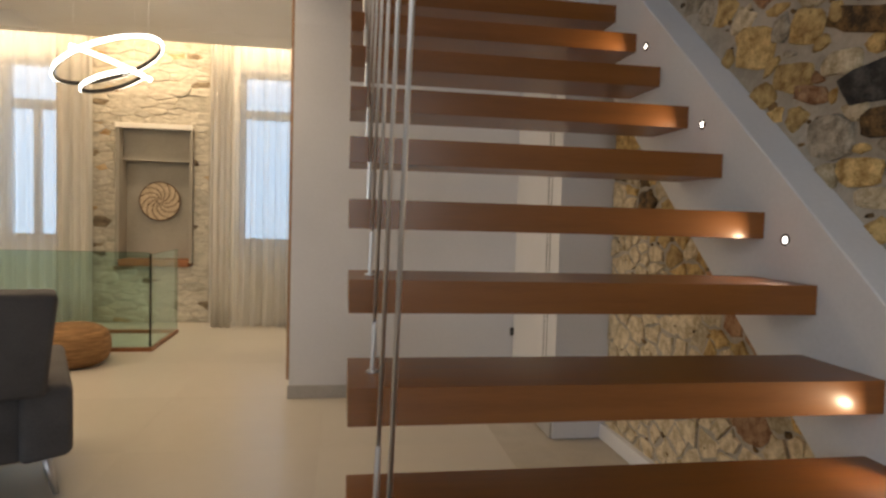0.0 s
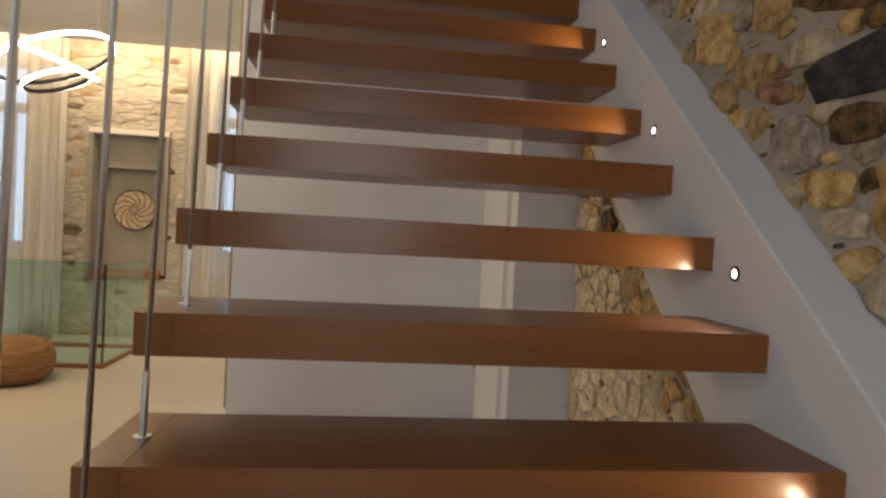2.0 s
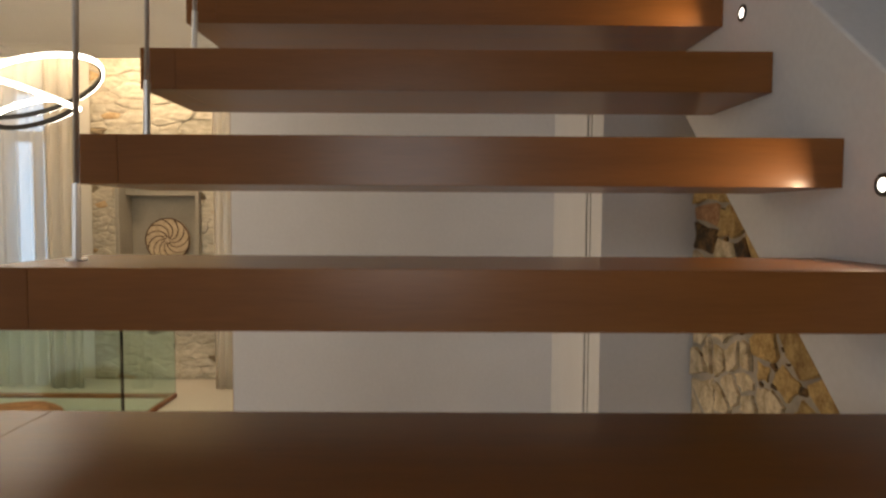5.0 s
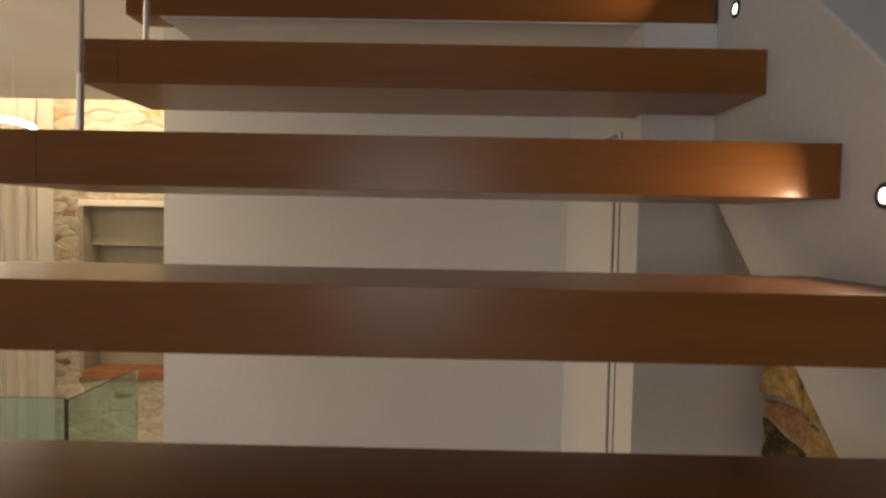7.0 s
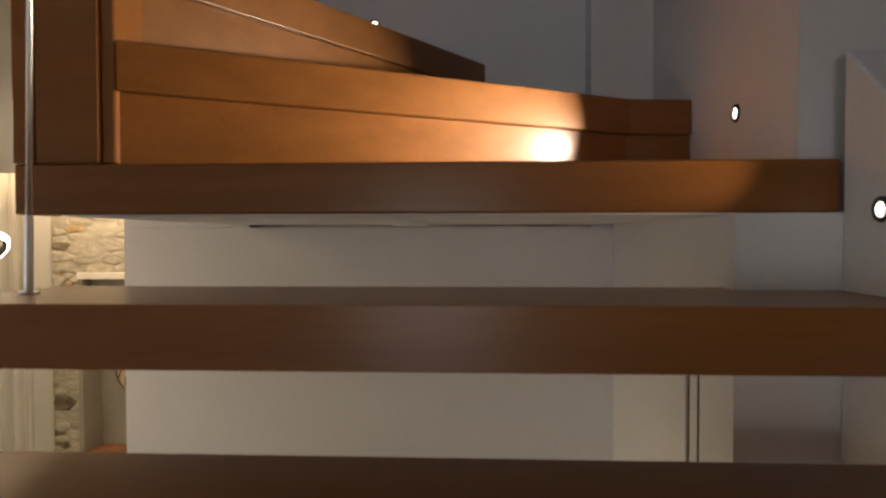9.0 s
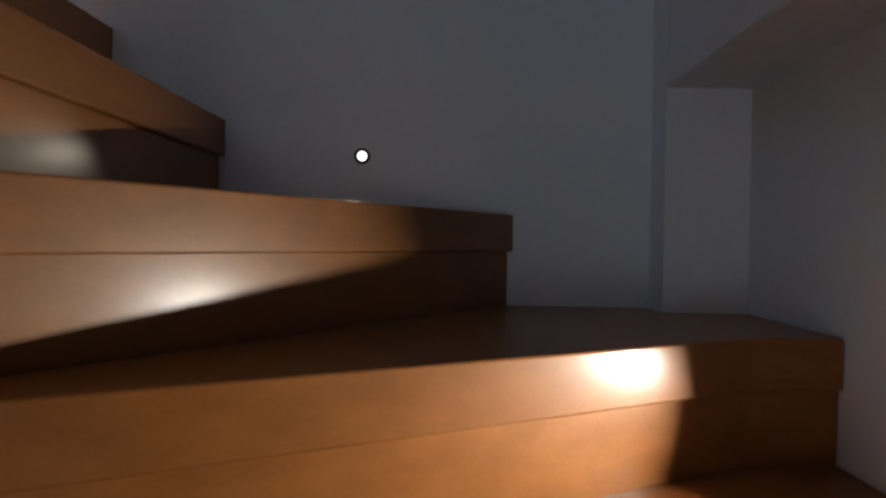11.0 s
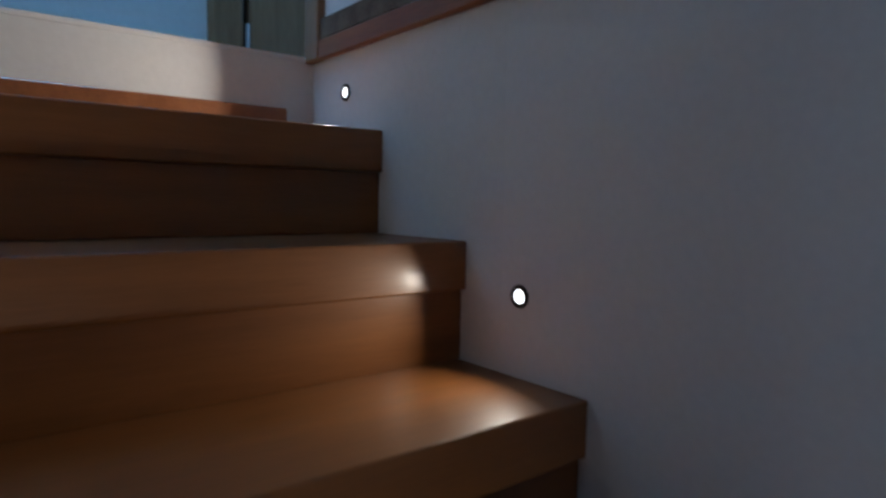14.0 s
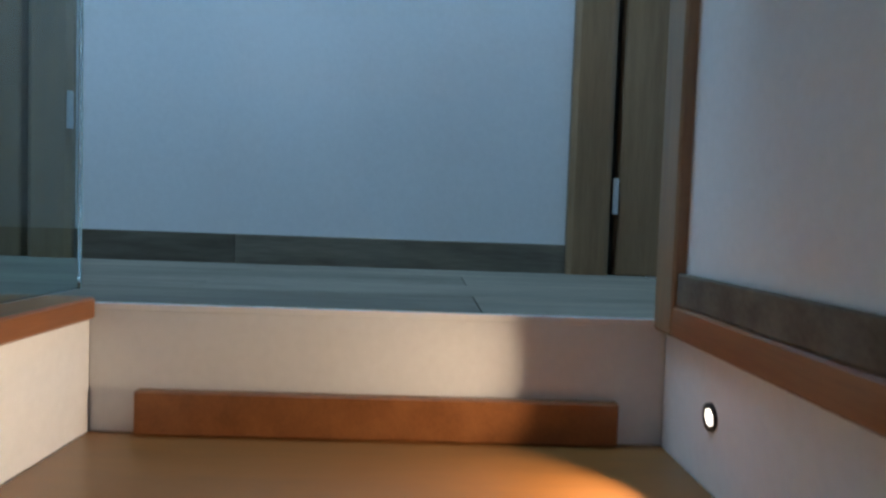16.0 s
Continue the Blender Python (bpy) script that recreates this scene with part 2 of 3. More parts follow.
    return ob


def structure(name, bm, material, label="", category=""):
    return tagged(part(name, bm, material), label=label, category=category, kind="structure")


# ---------------- plan ----------------
RISE, GOING, WIDE, THICK, DEEP = 0.175, 0.203, 1.104, 0.071, 0.243
SLOPE = RISE / GOING
BACK = 2.639        # face of the wall along the upper flight
INNER = 1.903       # inner side of the upper flight
LAND_X = -1.954     # front of the landing
LAND_Z = 3.314

# ---------------- structure: ground floor ----------------
floor = structure("floor", box(-6.0, 0.4, -4.6, 5.3, -0.20, -0.006), GROUT, "beige large-format tiled floor", "floor")
structure("wall_south_low", box(-6.0, 0.4, -4.75, -4.6, -0.2, 0.55), CREAM, "plain cream plaster wall", "wall")
structure("wall_south_high", box(-6.0, 0.4, -4.75, -4.6, 2.45, 6.0), CREAM, "plain cream plaster wall", "wall")
structure("wall_south_west", box(-6.0, -1.75, -4.75, -4.6, 0.55, 2.45), CREAM, "plain cream plaster wall", "wall")
structure("wall_south_east", box(-0.15, 0.4, -4.75, -4.6, 0.55, 2.45), CREAM, "plain cream plaster wall", "wall")
structure("wall_west_low", box(-6.15, -6.0, -4.75, 5.3, -0.2, 0.55), CREAM, "plain cream plaster wall", "wall")
structure("wall_west_high", box(-6.15, -6.0, -4.75, 5.3, 2.45, 6.0), CREAM, "plain cream plaster wall", "wall")
structure("wall_west_south", box(-6.15, -6.0, -4.75, -2.75, 0.55, 2.45), CREAM, "plain cream plaster wall", "wall")
structure("wall_west_north", box(-6.15, -6.0, -0.25, 5.3, 0.55, 2.45), CREAM, "plain cream plaster wall", "wall")

# the far wall, with two window openings
W1, W2 = (-4.05, -3.50), (-2.06, -1.50)   # window openings, from x to x
WZ0, WZ1 = 0.72, 2.28


def far_wall(x0, x1, z0, z1, name):
    return structure(name, box(x0, x1, 5.0, 5.3, z0, z1), CREAM, "cream plaster wall with tall windows", "wall")


far_wall(-6.0, W1[0], 0, 2.75, "wall_north_west")
far_wall(W1[1], -3.281, 0, 2.75, "wall_north_between")
far_wall(-2.304, W2[0], 0, 2.75, "wall_north_middle")
far_wall(W2[1], -1.2, 0, 2.75, "wall_north_east")
for i, (a, b) in enumerate((W1, W2)):
    far_wall(a, b, 0, WZ0, "wall_north_sill_%d" % (i + 1))
    far_wall(a, b, WZ1, 2.75, "wall_north_head_%d" % (i + 1))

# block behind the stairs: back wall of the hall under the flight
structure("wall_hall_back", box(-1.392, 0.3, 2.55, 5.3, 0, 2.02), WHITE, "white plaster wall under the stairs", "wall")
structure("wall_hall_back_upper", box(-1.392, -0.10, 2.639, 5.3, 2.02, 6.0), WHITE, "white plaster wall along the upper flight", "wall")
structure("wall_hall_back_top", box(-1.392, -1.062, 2.55, 2.639, 2.0205, 2.46), WHITE, "white plaster wall under the stairs", "wall")
structure("wall_upper_long", box(-1.955, -1.392, 2.639, 2.80, 2.5, 6.0), WHITE, "white plaster wall along the upper flight", "wall")
structure("baseboard", box(-1.40, -0.1515, 2.538, 2.549, 0, 0.072, 0.002), SKIRT, "grey tile skirting along the white wall", "skirting")
structure("trim_wall_end", box(-1.412, -1.393, 2.60, 2.64, 0.09, 2.46, 0.002), WOOD_DOOR, "dark timber edge strip at the wall's end", "trim")
structure("wall_cupboard", box(-0.139, 0.3, 1.823, 2.55, 0, 2.028), WHITE, "white wall with a flush cupboard door", "wall")
structure("baseboard_cupboard", box(-0.151, -0.140, 1.83, 2.537, 0, 0.072, 0.002), SKIRT, "grey tile skirting along the white wall", "skirting")

# ceilings
structure("ceiling_living", box(-6.0, -3.401, -4.6, 4.38, 2.49, 2.75), CREAM, "recessed part of the cream plaster ceiling", "ceiling")
structure("ceiling_living_east", box(-3.40, LAND_X - 0.004, -4.6, 4.149, 2.366, 2.75), CREAM, "lowered cream plaster ceiling", "ceiling")
structure("ceiling_living_south", box(LAND_X - 0.003, -1.16, -4.6, 1.80, 2.366, 2.75), CREAM, "cream plaster ceiling", "ceiling")
structure("ceiling_living_north", box(LAND_X - 0.003, -1.393, 2.80, 4.149, 2.366, 2.75), CREAM, "cream plaster ceiling", "ceiling")
structure("ceiling_under_flight", box(LAND_X - 0.003, -1.394, 1.801, 2.799, 2.366, 2.495), CREAM, "lowered cream plaster ceiling", "ceiling")
structure("ceiling_by_newel", box(-1.3935, -1.16, 1.801, 2.549, 2.366, 2.46), CREAM, "lowered cream plaster ceiling", "ceiling")
structure("ceiling_bulkhead", box(-3.40, -1.39, 4.15, 4.5, 2.365, 2.75), CREAM, "lowered cream ceiling edge with a light cove", "ceiling")
structure("ceiling_bulkhead_west", box(-6.0, -3.401, 4.381, 4.5, 2.365, 2.75), CREAM, "lowered cream ceiling edge with a light cove", "ceiling")
structure("ceiling_cove", box(-6.0, -1.39, 4.5, 5.3, 2.62, 2.75), CREAM, "lit cream cove above the curtains", "ceiling")
structure("ceiling_hall", box(-1.07, -0.139, 1.829, 2.55, 2.0265, 2.0286), WHITE, "white plaster soffit under the winding steps", "ceiling")
for i, (xa, xb, ya, yb) in enumerate(((-6.15, -2.56, -4.75, 5.3), (-2.0, -1.05, -4.75, 5.3), (-2.56, -2.0, -4.75, 1.17), (-2.56, -2.0, 2.73, 5.3), (-0.19, 0.4, -4.75, 5.3), (-1.05, -0.19, -4.75, -0.4), (-1.05, -0.19, 2.2, 5.3))):
    structure("ceiling_upper_%d" % (i + 1), box(xa, xb, ya, yb, 6.0, 6.15), WHITE, "plain white upper ceiling", "ceiling")

# sloping white band that carries the treads
y0, y1 = -0.75, 1.823
band = [(y0, SLOPE * y0 + 0.525 + 0.145), (y0, max(0.0, SLOPE * y0 + 0.135)), (-0.1567, 0.0), (y1, SLOPE * y1 + 0.135), (y1, SLOPE * y1 + 0.67)]
structure("wall_stringer", prism(band, 0.0, 0.16, "x", 0.004), WHITE, "white plastered stair band on the stone wall", "wall")

# pier and recess at the turn
structure("wall_recess", box(-0.042, 0.3, 1.856, 2.60, 2.005, 2.68), WHITE, "white plaster recess wall at the turn", "wall")
structure("wall_pier", box(-0.194, 0.3, 2.558, 2.75, 2.02, 6.0), WHITE, "white plaster pier at the corner", "wall")
structure("wall_pier_head", box(-0.194, 0.3, 1.80, 2.558, 2.677, 6.0, 0.004), WHITE, "white plaster wall projecting over the recess", "wall")

# upper storey
structure("wall_upper_back", box(-2.80, -2.653, 1.49, 2.656, LAND_Z - 0.02, 6.0), WHITE, "white landing wall in blue daylight", "wall")
structure("wall_upper_back_far", box(-2.80, -2.653, -4.6, 0.55, LAND_Z - 0.02, 6.0), WHITE, "plain white landing wall", "wall")
structure("wall_upper_doorhead", box(-2.80, -2.653, 0.55, 1.49, 5.45, 6.0), WHITE, "plain white wall over a door", "wall")
structure("wall_upper_doorhead_2", box(-2.80, -2.653, 2.656, 3.7, 5.45, 6.0), WHITE, "plain white wall over a door", "wall")
structure("wall_upper_end", box(-2.80, -1.39, 3.7, 3.85, 2.75, 6.0), WHITE, "plain white landing end wall", "wall")
structure("floor_upper_west", box(-6.0, LAND_X - 0.002, -4.6, 3.7, 2.76, LAND_Z - 0.0105), WHITE, "white landing slab with a plain riser face", "landing")
structure("floor_upper_south", box(LAND_X - 0.002, -1.16, -4.6, 1.80, 2.76, LAND_Z - 0.012), WHITE, "white upper floor slab", "landing")
structure("wall_upper_south", box(-6.0, 0.4, -4.6, -4.45, 2.75, 4.5), WHITE, "plain white wall", "wall")
structure("floor_upper_far", box(LAND_X - 0.002, -1.39, 2.80, 3.7, 2.76, LAND_Z - 0.012), WHITE, "white upper floor slab", "landing")

structure("wall_corridor_east", box(-1.70, -1.06, -4.45, 1.80, 3.29, 6.0), WHITE, "plain white corridor wall", "wall")
structure("wall_corridor_south", box(-2.653, -1.701, -1.3, -1.15, LAND_Z, 6.0), WHITE, "plain white corridor wall", "wall")
structure("wall_stairwell_south", box(-1.06, 0.118, -1.75, -1.6, 3.3, 6.0), WHITE, "plain white stairwell wall", "wall")
structure("ceiling_stair_start", box(-1.158, 0.118, -4.6, -1.6, 3.2, 3.3), WHITE, "plain white ceiling before the stairs", "ceiling")

# added above the view: both keep the landing's roof light off the stair walls
structure("wall_landing_header", box(LAND_X, LAND_X + 0.10, 1.80, 2.639, 4.30, 6.0), WHITE, "unseen white wall added to block the landing's roof light", "wall")
structure("wall_railing_header", box(LAND_X + 0.101, -1.06, 1.801, 1.90, 4.30, 6.0), WHITE, "unseen white wall added to block roof light over the railing", "wall")

# stair carcass walls
structure("wall_inner", box(LAND_X, -1.138, 1.835, INNER, 2.60, 3.293), WHITE, "white inner wall of the upper flight", "wall")
structure("ceiling_flight", prism([(-1.06, 2.40), (LAND_X, 2.98), (LAND_X, 3.05), (-1.06, 2.47)], 1.84, 2.639, "y"), WHITE, "white sloping underside of the upper flight", "ceiling")


# ---------------- floating treads ----------------
def floating_tread():
    th = empty("stair_tread")
    part("board", box(-WIDE + 0.0612, -0.0005, 0, DEEP, -THICK, 0, 0.0006, 1), WOOD, th)
    part("end_cap", box(-WIDE, -WIDE + 0.0611, 0, DEEP, -THICK, 0, 0.0006, 1), WOOD, th, "polished wooden end cap")
    return tagged(th, "reddish-brown polished wooden floating stair tread", "stair tread", "floating stair treads")


first = floating_tread()
first.matrix_basis = pose(0, -2 * GOING, RISE)
for k in range(-1, 9):
    copy_thing(first, pose(0, k * GOING, (k + 3) * RISE))


# ---------------- vertical railing rods ----------------
def railing_rod(length):
    th = empty("railing_rod")
    bar = part("bar", rod((0, 0, 0), (0, 0, length), 0.0038, 12), STEEL, th, smooth=True)
    bm = rod((0, 0, 0), (0, 0, 0.003), 0.013, 20)
    bmesh.ops.create_cone(bm, cap_ends=True, segments=16, radius1=0.0056, radius2=0.0052, depth=0.10, matrix=Matrix.Translation((0, 0, 0.05)))
    part("ferrule", bm, STEEL, bar, "steel base ferrule")
    return tagged(th, "vertical brushed steel railing rod on a wooden tread", "railing rod", "railing rods")


for k in range(-1, 9):
    top = 2.9 - (k + 3) * RISE
    r = railing_rod(top)
    r.matrix_basis = pose(-1.055, k * GOING + 0.117, (k + 3) * RISE, 0, 1.15, 0)
structure("trim_slab_edge", box(-1.158, -1.03, -1.2, 1.795, 2.86, 2.92, 0.003), WHITE, "white slab edge that holds the railing rods", "trim")

# ---------------- winding and upper steps ----------------


def upper_step(n, outline, front, label="reddish-brown polished wooden winding stair step"):
    """n: risers below its top; front: the line of its front edge, for the riser under it."""
    th = empty("stair_step")
    part("tread", prism(outline, n * RISE - THICK, n * RISE, "z", 0.003), WOOD_CROSS if n > 13 else WOOD, th)
    if front:
        back = [(x + dx, y + dy) for (x, y), (dx, dy) in front]
        far = [(x + dx * 2.6, y + dy * 2.6) for (x, y), (dx, dy) in front]
        part("riser", prism(back + far[::-1], (n - 1) * RISE + 0.0005, n * RISE - THICK - 0.0005, "z"), WOOD_CROSS if n > 13 else WOOD, th)
    return tagged(th, label, "stair step", "closed stair steps")


upper_step(12, [(-1.137, 1.827), (-0.0005, 1.827), (-0.0005, 1.855), (-0.043, 1.855), (-0.043, 2.33), (-0.19, 2.30), (-0.95, 1.92), (-1.137, 1.90)], None)
upper_step(13, [(-0.991, 1.832), (-0.172, 2.262), (-0.043, 2.276), (-0.043, 2.557), (-0.195, 2.557), (-0.195, 2.638), (-0.485, 2.638), (-0.991, 1.95)],
           [((-0.991, 1.832), (-0.001, 0.013)), ((-0.172, 2.262), (-0.003, 0.013)), ((-0.043, 2.276), (0, 0.013))])
upper_step(14, [(-0.991, 1.885), (-0.456, 2.638), (-1.05, 2.638), (-1.05, 1.962), (-0.991, 1.962)],
           [((-0.985, 1.893), (-0.011, 0.008)), ((-0.456, 2.638), (-0.011, 0))])
for n, x in ((15, -1.017), (16, -1.239), (17, -1.465), (18, -1.691)):
    xb = LAND_X + 0.0005 if n == 18 else x - 0.25
    upper_step(n, [(x, INNER + 0.0005), (x, BACK - 0.0005), (xb, BACK - 0.0005), (xb, INNER + 0.0005)],
               [((x, INNER + 0.0005), (-0.012, 0)), ((x, BACK - 0.0005), (-0.012, 0))],
               "reddish-brown polished wooden closed stair step")

newel = empty("newel_panel")
part("front_panel", box(-1.105, -1.012, 1.826, 1.96, 12 * RISE + 0.001, 3.293, 0.002), WOOD, newel)
part("return_panel", box(-1.0115, -0.992, 1.832, 1.96, 12 * RISE + 0.001, 3.293, 0.002), WOOD, newel)
part("side_panel", box(-1.137, -1.1055, 1.824, 1.96, 12 * RISE + 0.001, 3.293, 0.002), WOOD, newel)
tagged(newel, "polished wooden newel panel at the inner corner", "newel")


# ---------------- step lights ----------------
def step_light(name_label, at, way, power, drop=-0.12, spread=108, side=0.0, group="step lights", colour=(1.0, 0.76, 0.50)):
    """A small round recessed lamp; way: the direction out of the wall."""
    th = empty("step_light", at)
    q = Vector(way).to_track_quat("Z", "Y").to_matrix().to_4x4()
    bm = bmesh.new()
    seg = 28
    prof = [(0.0092, 0.0005), (0.0102, 0.003), (0.0150, 0.003), (0.0160, 0.0), (0.0160, -0.006), (0.0092, -0.006)]
    rings = [[bm.verts.new(q @ Vector((r * math.cos(2 * math.pi * i / seg), r * math.sin(2 * math.pi * i / seg), h))) for i in range(seg)] for r, h in prof]
    for a in range(len(prof)):
        r0, r1 = rings[a], rings[(a + 1) % len(prof)]
        for i in range(seg):
            bm.faces.new((r0[i], r0[(i + 1) % seg], r1[(i + 1) % seg], r1[i]))
    ring = part("ring", bm, BLACK, th, "black trim ring")
    bm = bmesh.new()
    bmesh.ops.create_cone(bm, cap_ends=True, segments=24, radius1=0.0092, radius2=0.0086, depth=0.003, matrix=q @ Matrix.Translation((0, 0, 0.0008)))
    part("lens", bm, LENS, ring, "glowing round lens")
    d = bpy.data.lights.new("step_light_beam", "AREA")
    d.shape, d.size, d.energy, d.color, d.spread = "DISK", 0.018, power, colour, radians(spread)
    ob = new("step_light_beam", d)
    aim_at = Vector(at) + Vector(way) * 0.5 + Vector((side, 0, drop))
    ob.matrix_world = look(Vector(at) + Vector(way) * 0.016, aim_at)
    tagged(ob, kind="structure")
    return tagged(th, name_label, "step light", group)


for k in (-1, 1, 3, 5, 7, 9):
    step_light("small round lit step light in the white stair band", (0, k * GOING - 0.084, k * RISE - 0.071 + 0.525), (-1, 0, 0), 0.26 if k == 9 else 0.37, 0.22 if k == 9 else -0.03, 78 if k == 9 else 150)
step_light("small round lit step light in the white recess", (-0.042, 2.06, 2.205), (-1, 0, 0), 2.2, -0.01, 72, colour=(1.0, 0.88, 0.72))
for x, z, power, spread, side, drop in ((-0.751, 2.559, 0.32, 72, 0.0, -0.17), (-1.357, 2.908, 0.54, 130, 0.0, -0.12), (-1.819, 3.229, 2.1, 110, 0.13, 0.03)):
    step_light("small round lit step light in the white wall", (x, BACK, z), (0, -1, 0), power, drop, spread, side, colour=(1.0, 0.80, 0.58))

# ---------------- landing ----------------
land_tiles = structure("floor_landing", box(-2.653, LAND_X - 0.009, 0.0, 3.7, LAND_Z - 0.010, LAND_Z - 0.006), TILE_WOOD, "grey wood-look tiled landing floor", "floor")
structure("trim_landing_edge", box(LAND_X - 0.008, LAND_X - 0.0015, 0.0, 3.7, LAND_Z - 0.0100, LAND_Z - 0.001), WHITE, "white plastered edge of the landing", "trim")
structure("trim_upper_wall", box(LAND_X + 0.002, -0.194, BACK - 0.014, BACK - 0.0005, 3.300, 3.338, 0.003), WOOD_TRIM, "orange-brown wooden trim along the stairwell", "trim")
structure("baseboard_upper_wall", box(LAND_X + 0.052, -0.194, BACK - 0.011, BACK - 0.0005, 3.3385, 3.378, 0.002), TILE_WOOD, "grey wood-look skirting above the trim", "skirting")
structure("trim_opening", box(LAND_X - 0.006, LAND_X + 0.0515, BACK - 0.016, 2.805, 3.3005, 5.45, 0.003), WOOD_DOOR, "dark wooden casing at the wall's end", "casing")
structure("trim_inner_wall", box(LAND_X, -1.14, 1.79, INNER + 0.008, 3.293, 3.321, 0.003), WOOD_TRIM, "orange-brown wooden trim under the glass", "trim")
board = part("kick_board", box(LAND_X + 0.0005, LAND_X + 0.016, 1.966, 2.577, 18 * RISE + 0.0005, 3.206, 0.002), WOOD_TRIM)
tagged(board, "orange-brown wooden board against the white riser", "board")

rail = empty("glass_railing")
g1 = part("pane", box(-2.024, -1.16, 1.842, 1.854, 3.3215, 4.27, 0.001), UP_GLASS, rail, "clear bluish glass pane")
g1.visible_shadow = False
part("edge", box(-2.0265, -2.0245, 1.8425, 1.8535, 3.3215, 4.27), UP_EDGE, g1, "polished bluish glass edge")
tagged(rail, "frameless glass railing on wooden trim", "railing")


def skirting_run(y_from, y_to):
    for a, b in ((y_from, y_from + 0.38), (y_from + 0.382, y_to)):
        structure("baseboard_landing", box(-2.6525, -2.642, a, b, LAND_Z - 0.004, LAND_Z + 0.069, 0.0015), TILE_WOOD, "grey wood-look tile skirting on the landing", "skirting")


skirting_run(1.492, 2.655)


def landing_door(name, ya, yb, hinge_y, flip):
    """A timber casing with a slightly open door leaf, its hinges on the side of hinge_y."""
    th = empty(name, (-2.653, (ya + yb) / 2, LAND_Z))
    th.location = (0, 0, 0)
    s = 1 if flip else -1
    for (a, b) in ((ya, ya + 0.10), (yb - 0.10, yb)):
        fr = part("jamb", prism([(a, -2.70), (b, -2.70), (b, -2.640), (b - 0.012, -2.632), (a + 0.012, -2.632), (a, -2.640)], LAND_Z - 0.004, 5.45, "z"), WOOD_DOOR, th)
        for v in fr.data.vertices:
            v.co = (v.co.y, v.co.x, v.co.z)
    part("head", box(-2.70, -2.632, ya + 0.1, yb - 0.1, 5.35, 5.45), WOOD_DOOR, th)
    leaf = part("leaf", box(-2.685, -2.645, ya + 0.122, yb - 0.122, LAND_Z, 5.345, 0.003), WOOD_DOOR, th)
    for z in ((LAND_Z + 0.146, 4.4, 5.2) if flip else (LAND_Z + 0.30, 4.5, 5.2)):
        part("hinge", rod((-2.636, hinge_y, z), (-2.636, hinge_y, z + 0.085), 0.007, 10), STEEL, leaf, "steel hinge")
    # black sheet that paints the shade in the slit round the leaf
    part("gap", box(-2.70, -2.690, ya + 0.1, yb - 0.1, LAND_Z - 0.003, 5.35), BLACK, th, "black sheet for the shade behind the door leaf")
    return tagged(th, "dark brown wooden door, closed, with steel hinges", "door", kind="structure")


landing_door("door_1", 2.657, 3.60, 2.768, True)
landing_door("door_2", 0.56, 1.489, 1.486, False)

# ---------------- hall under the stairs ----------------
cup = empty("cupboard_door")
part("leaf", box(-0.1425, -0.1392, 2.004, 2.538, 0.08, 1.835, 0.001), WHITE, cup)
# no joint is cut: black strips on the wall paint its shadow
for a in ((1.994, 2.000), (1.950, 1.956)):
    part("seam", box(-0.1402, -0.1391, a[0], a[1], 0.075, 1.84), BLACK, cup, "black strip for the shadow in the door joint")
part("seam", box(-0.1402, -0.1391, 2.000, 2.538, 1.836, 1.841), BLACK, cup, "black strip for the shadow in the door joint")
part("knob", box(-0.161, -0.1425, 2.518, 2.534, 0.350, 0.395, 0.004, 2), BLACK, cup, "small black pull")
tagged(cup, "flush white cupboard door with a black pull", "cupboard door")
bm = bmesh.new()
bmesh.ops.create_cone(bm, cap_ends=True, segments=32, radius1=0.030, radius2=0.036, depth=0.010, matrix=Matrix.Translation((-0.602, 2.103, 2.0214)))
tagged(part("smoke_detector", bm, WHITE, smooth=False), "round white smoke detector on the soffit", "smoke detector")

# ---------------- living room ----------------


def window(name, x0, x1, cols):
    th = empty(name)
    y = 5.10
    t = 0.045
    transom = 1.90
    part("sill", box(x0 - 0.02, x1 + 0.02, 4.985, 5.30, WZ0 - 0.03, WZ0, 0.004), FRAME, th)
    for a, b in ((x0, x0 + t), (x1 - t, x1)):
        part("jamb", box(a, b, y, y + 0.07, WZ0, WZ1), FRAME, th)
    part("head", box(x0 + t, x1 - t, y, y + 0.07, WZ1 - t, WZ1), FRAME, th)
    part("foot", box(x0 + t, x1 - t, y, y + 0.07, WZ0, WZ0 + t), FRAME, th)
    part("transom", box(x0 + t, x1 - t, y - 0.01, y + 0.07, transom - 0.04, transom + 0.04, 0.004), FRAME, th)
    step = (x1 - x0 - 2 * t) / cols
    for i in range(cols):
        a = x0 + t + i * step
        if i:
            part("mullion", box(a - 0.025, a + 0.025, y - 0.01, y + 0.06, WZ0 + t, transom - 0.041, 0.004), FRAME, th)
        p = part("pane", box(a, a + step, y + 0.03, y + 0.036, WZ0 + t, transom - 0.04), CLEAR_GLASS, th)
        p.visible_shadow = False
    p = part("pane", box(x0 + t, x1 - t, y + 0.03, y + 0.036, transom + 0.04, WZ1 - t), CLEAR_GLASS, th)
    p.visible_shadow = False
    return tagged(th, "tall grey-framed window with bright daylight behind", "window", kind="structure")


window("window_1", W1[0], W1[1], 2)
window("window_2", W2[0], W2[1], 1)
structure("backdrop", box(-5.2, -0.6, 6.4, 6.42, -0.5, 3.6), SKYGLOW, "bright bluish sky beyond the windows", "sky")
structure("floor_outdoor", box(-5.2, -0.6, 5.3, 6.4, -0.52, -0.5), GROUT, "pale ground outside the windows", "ground")


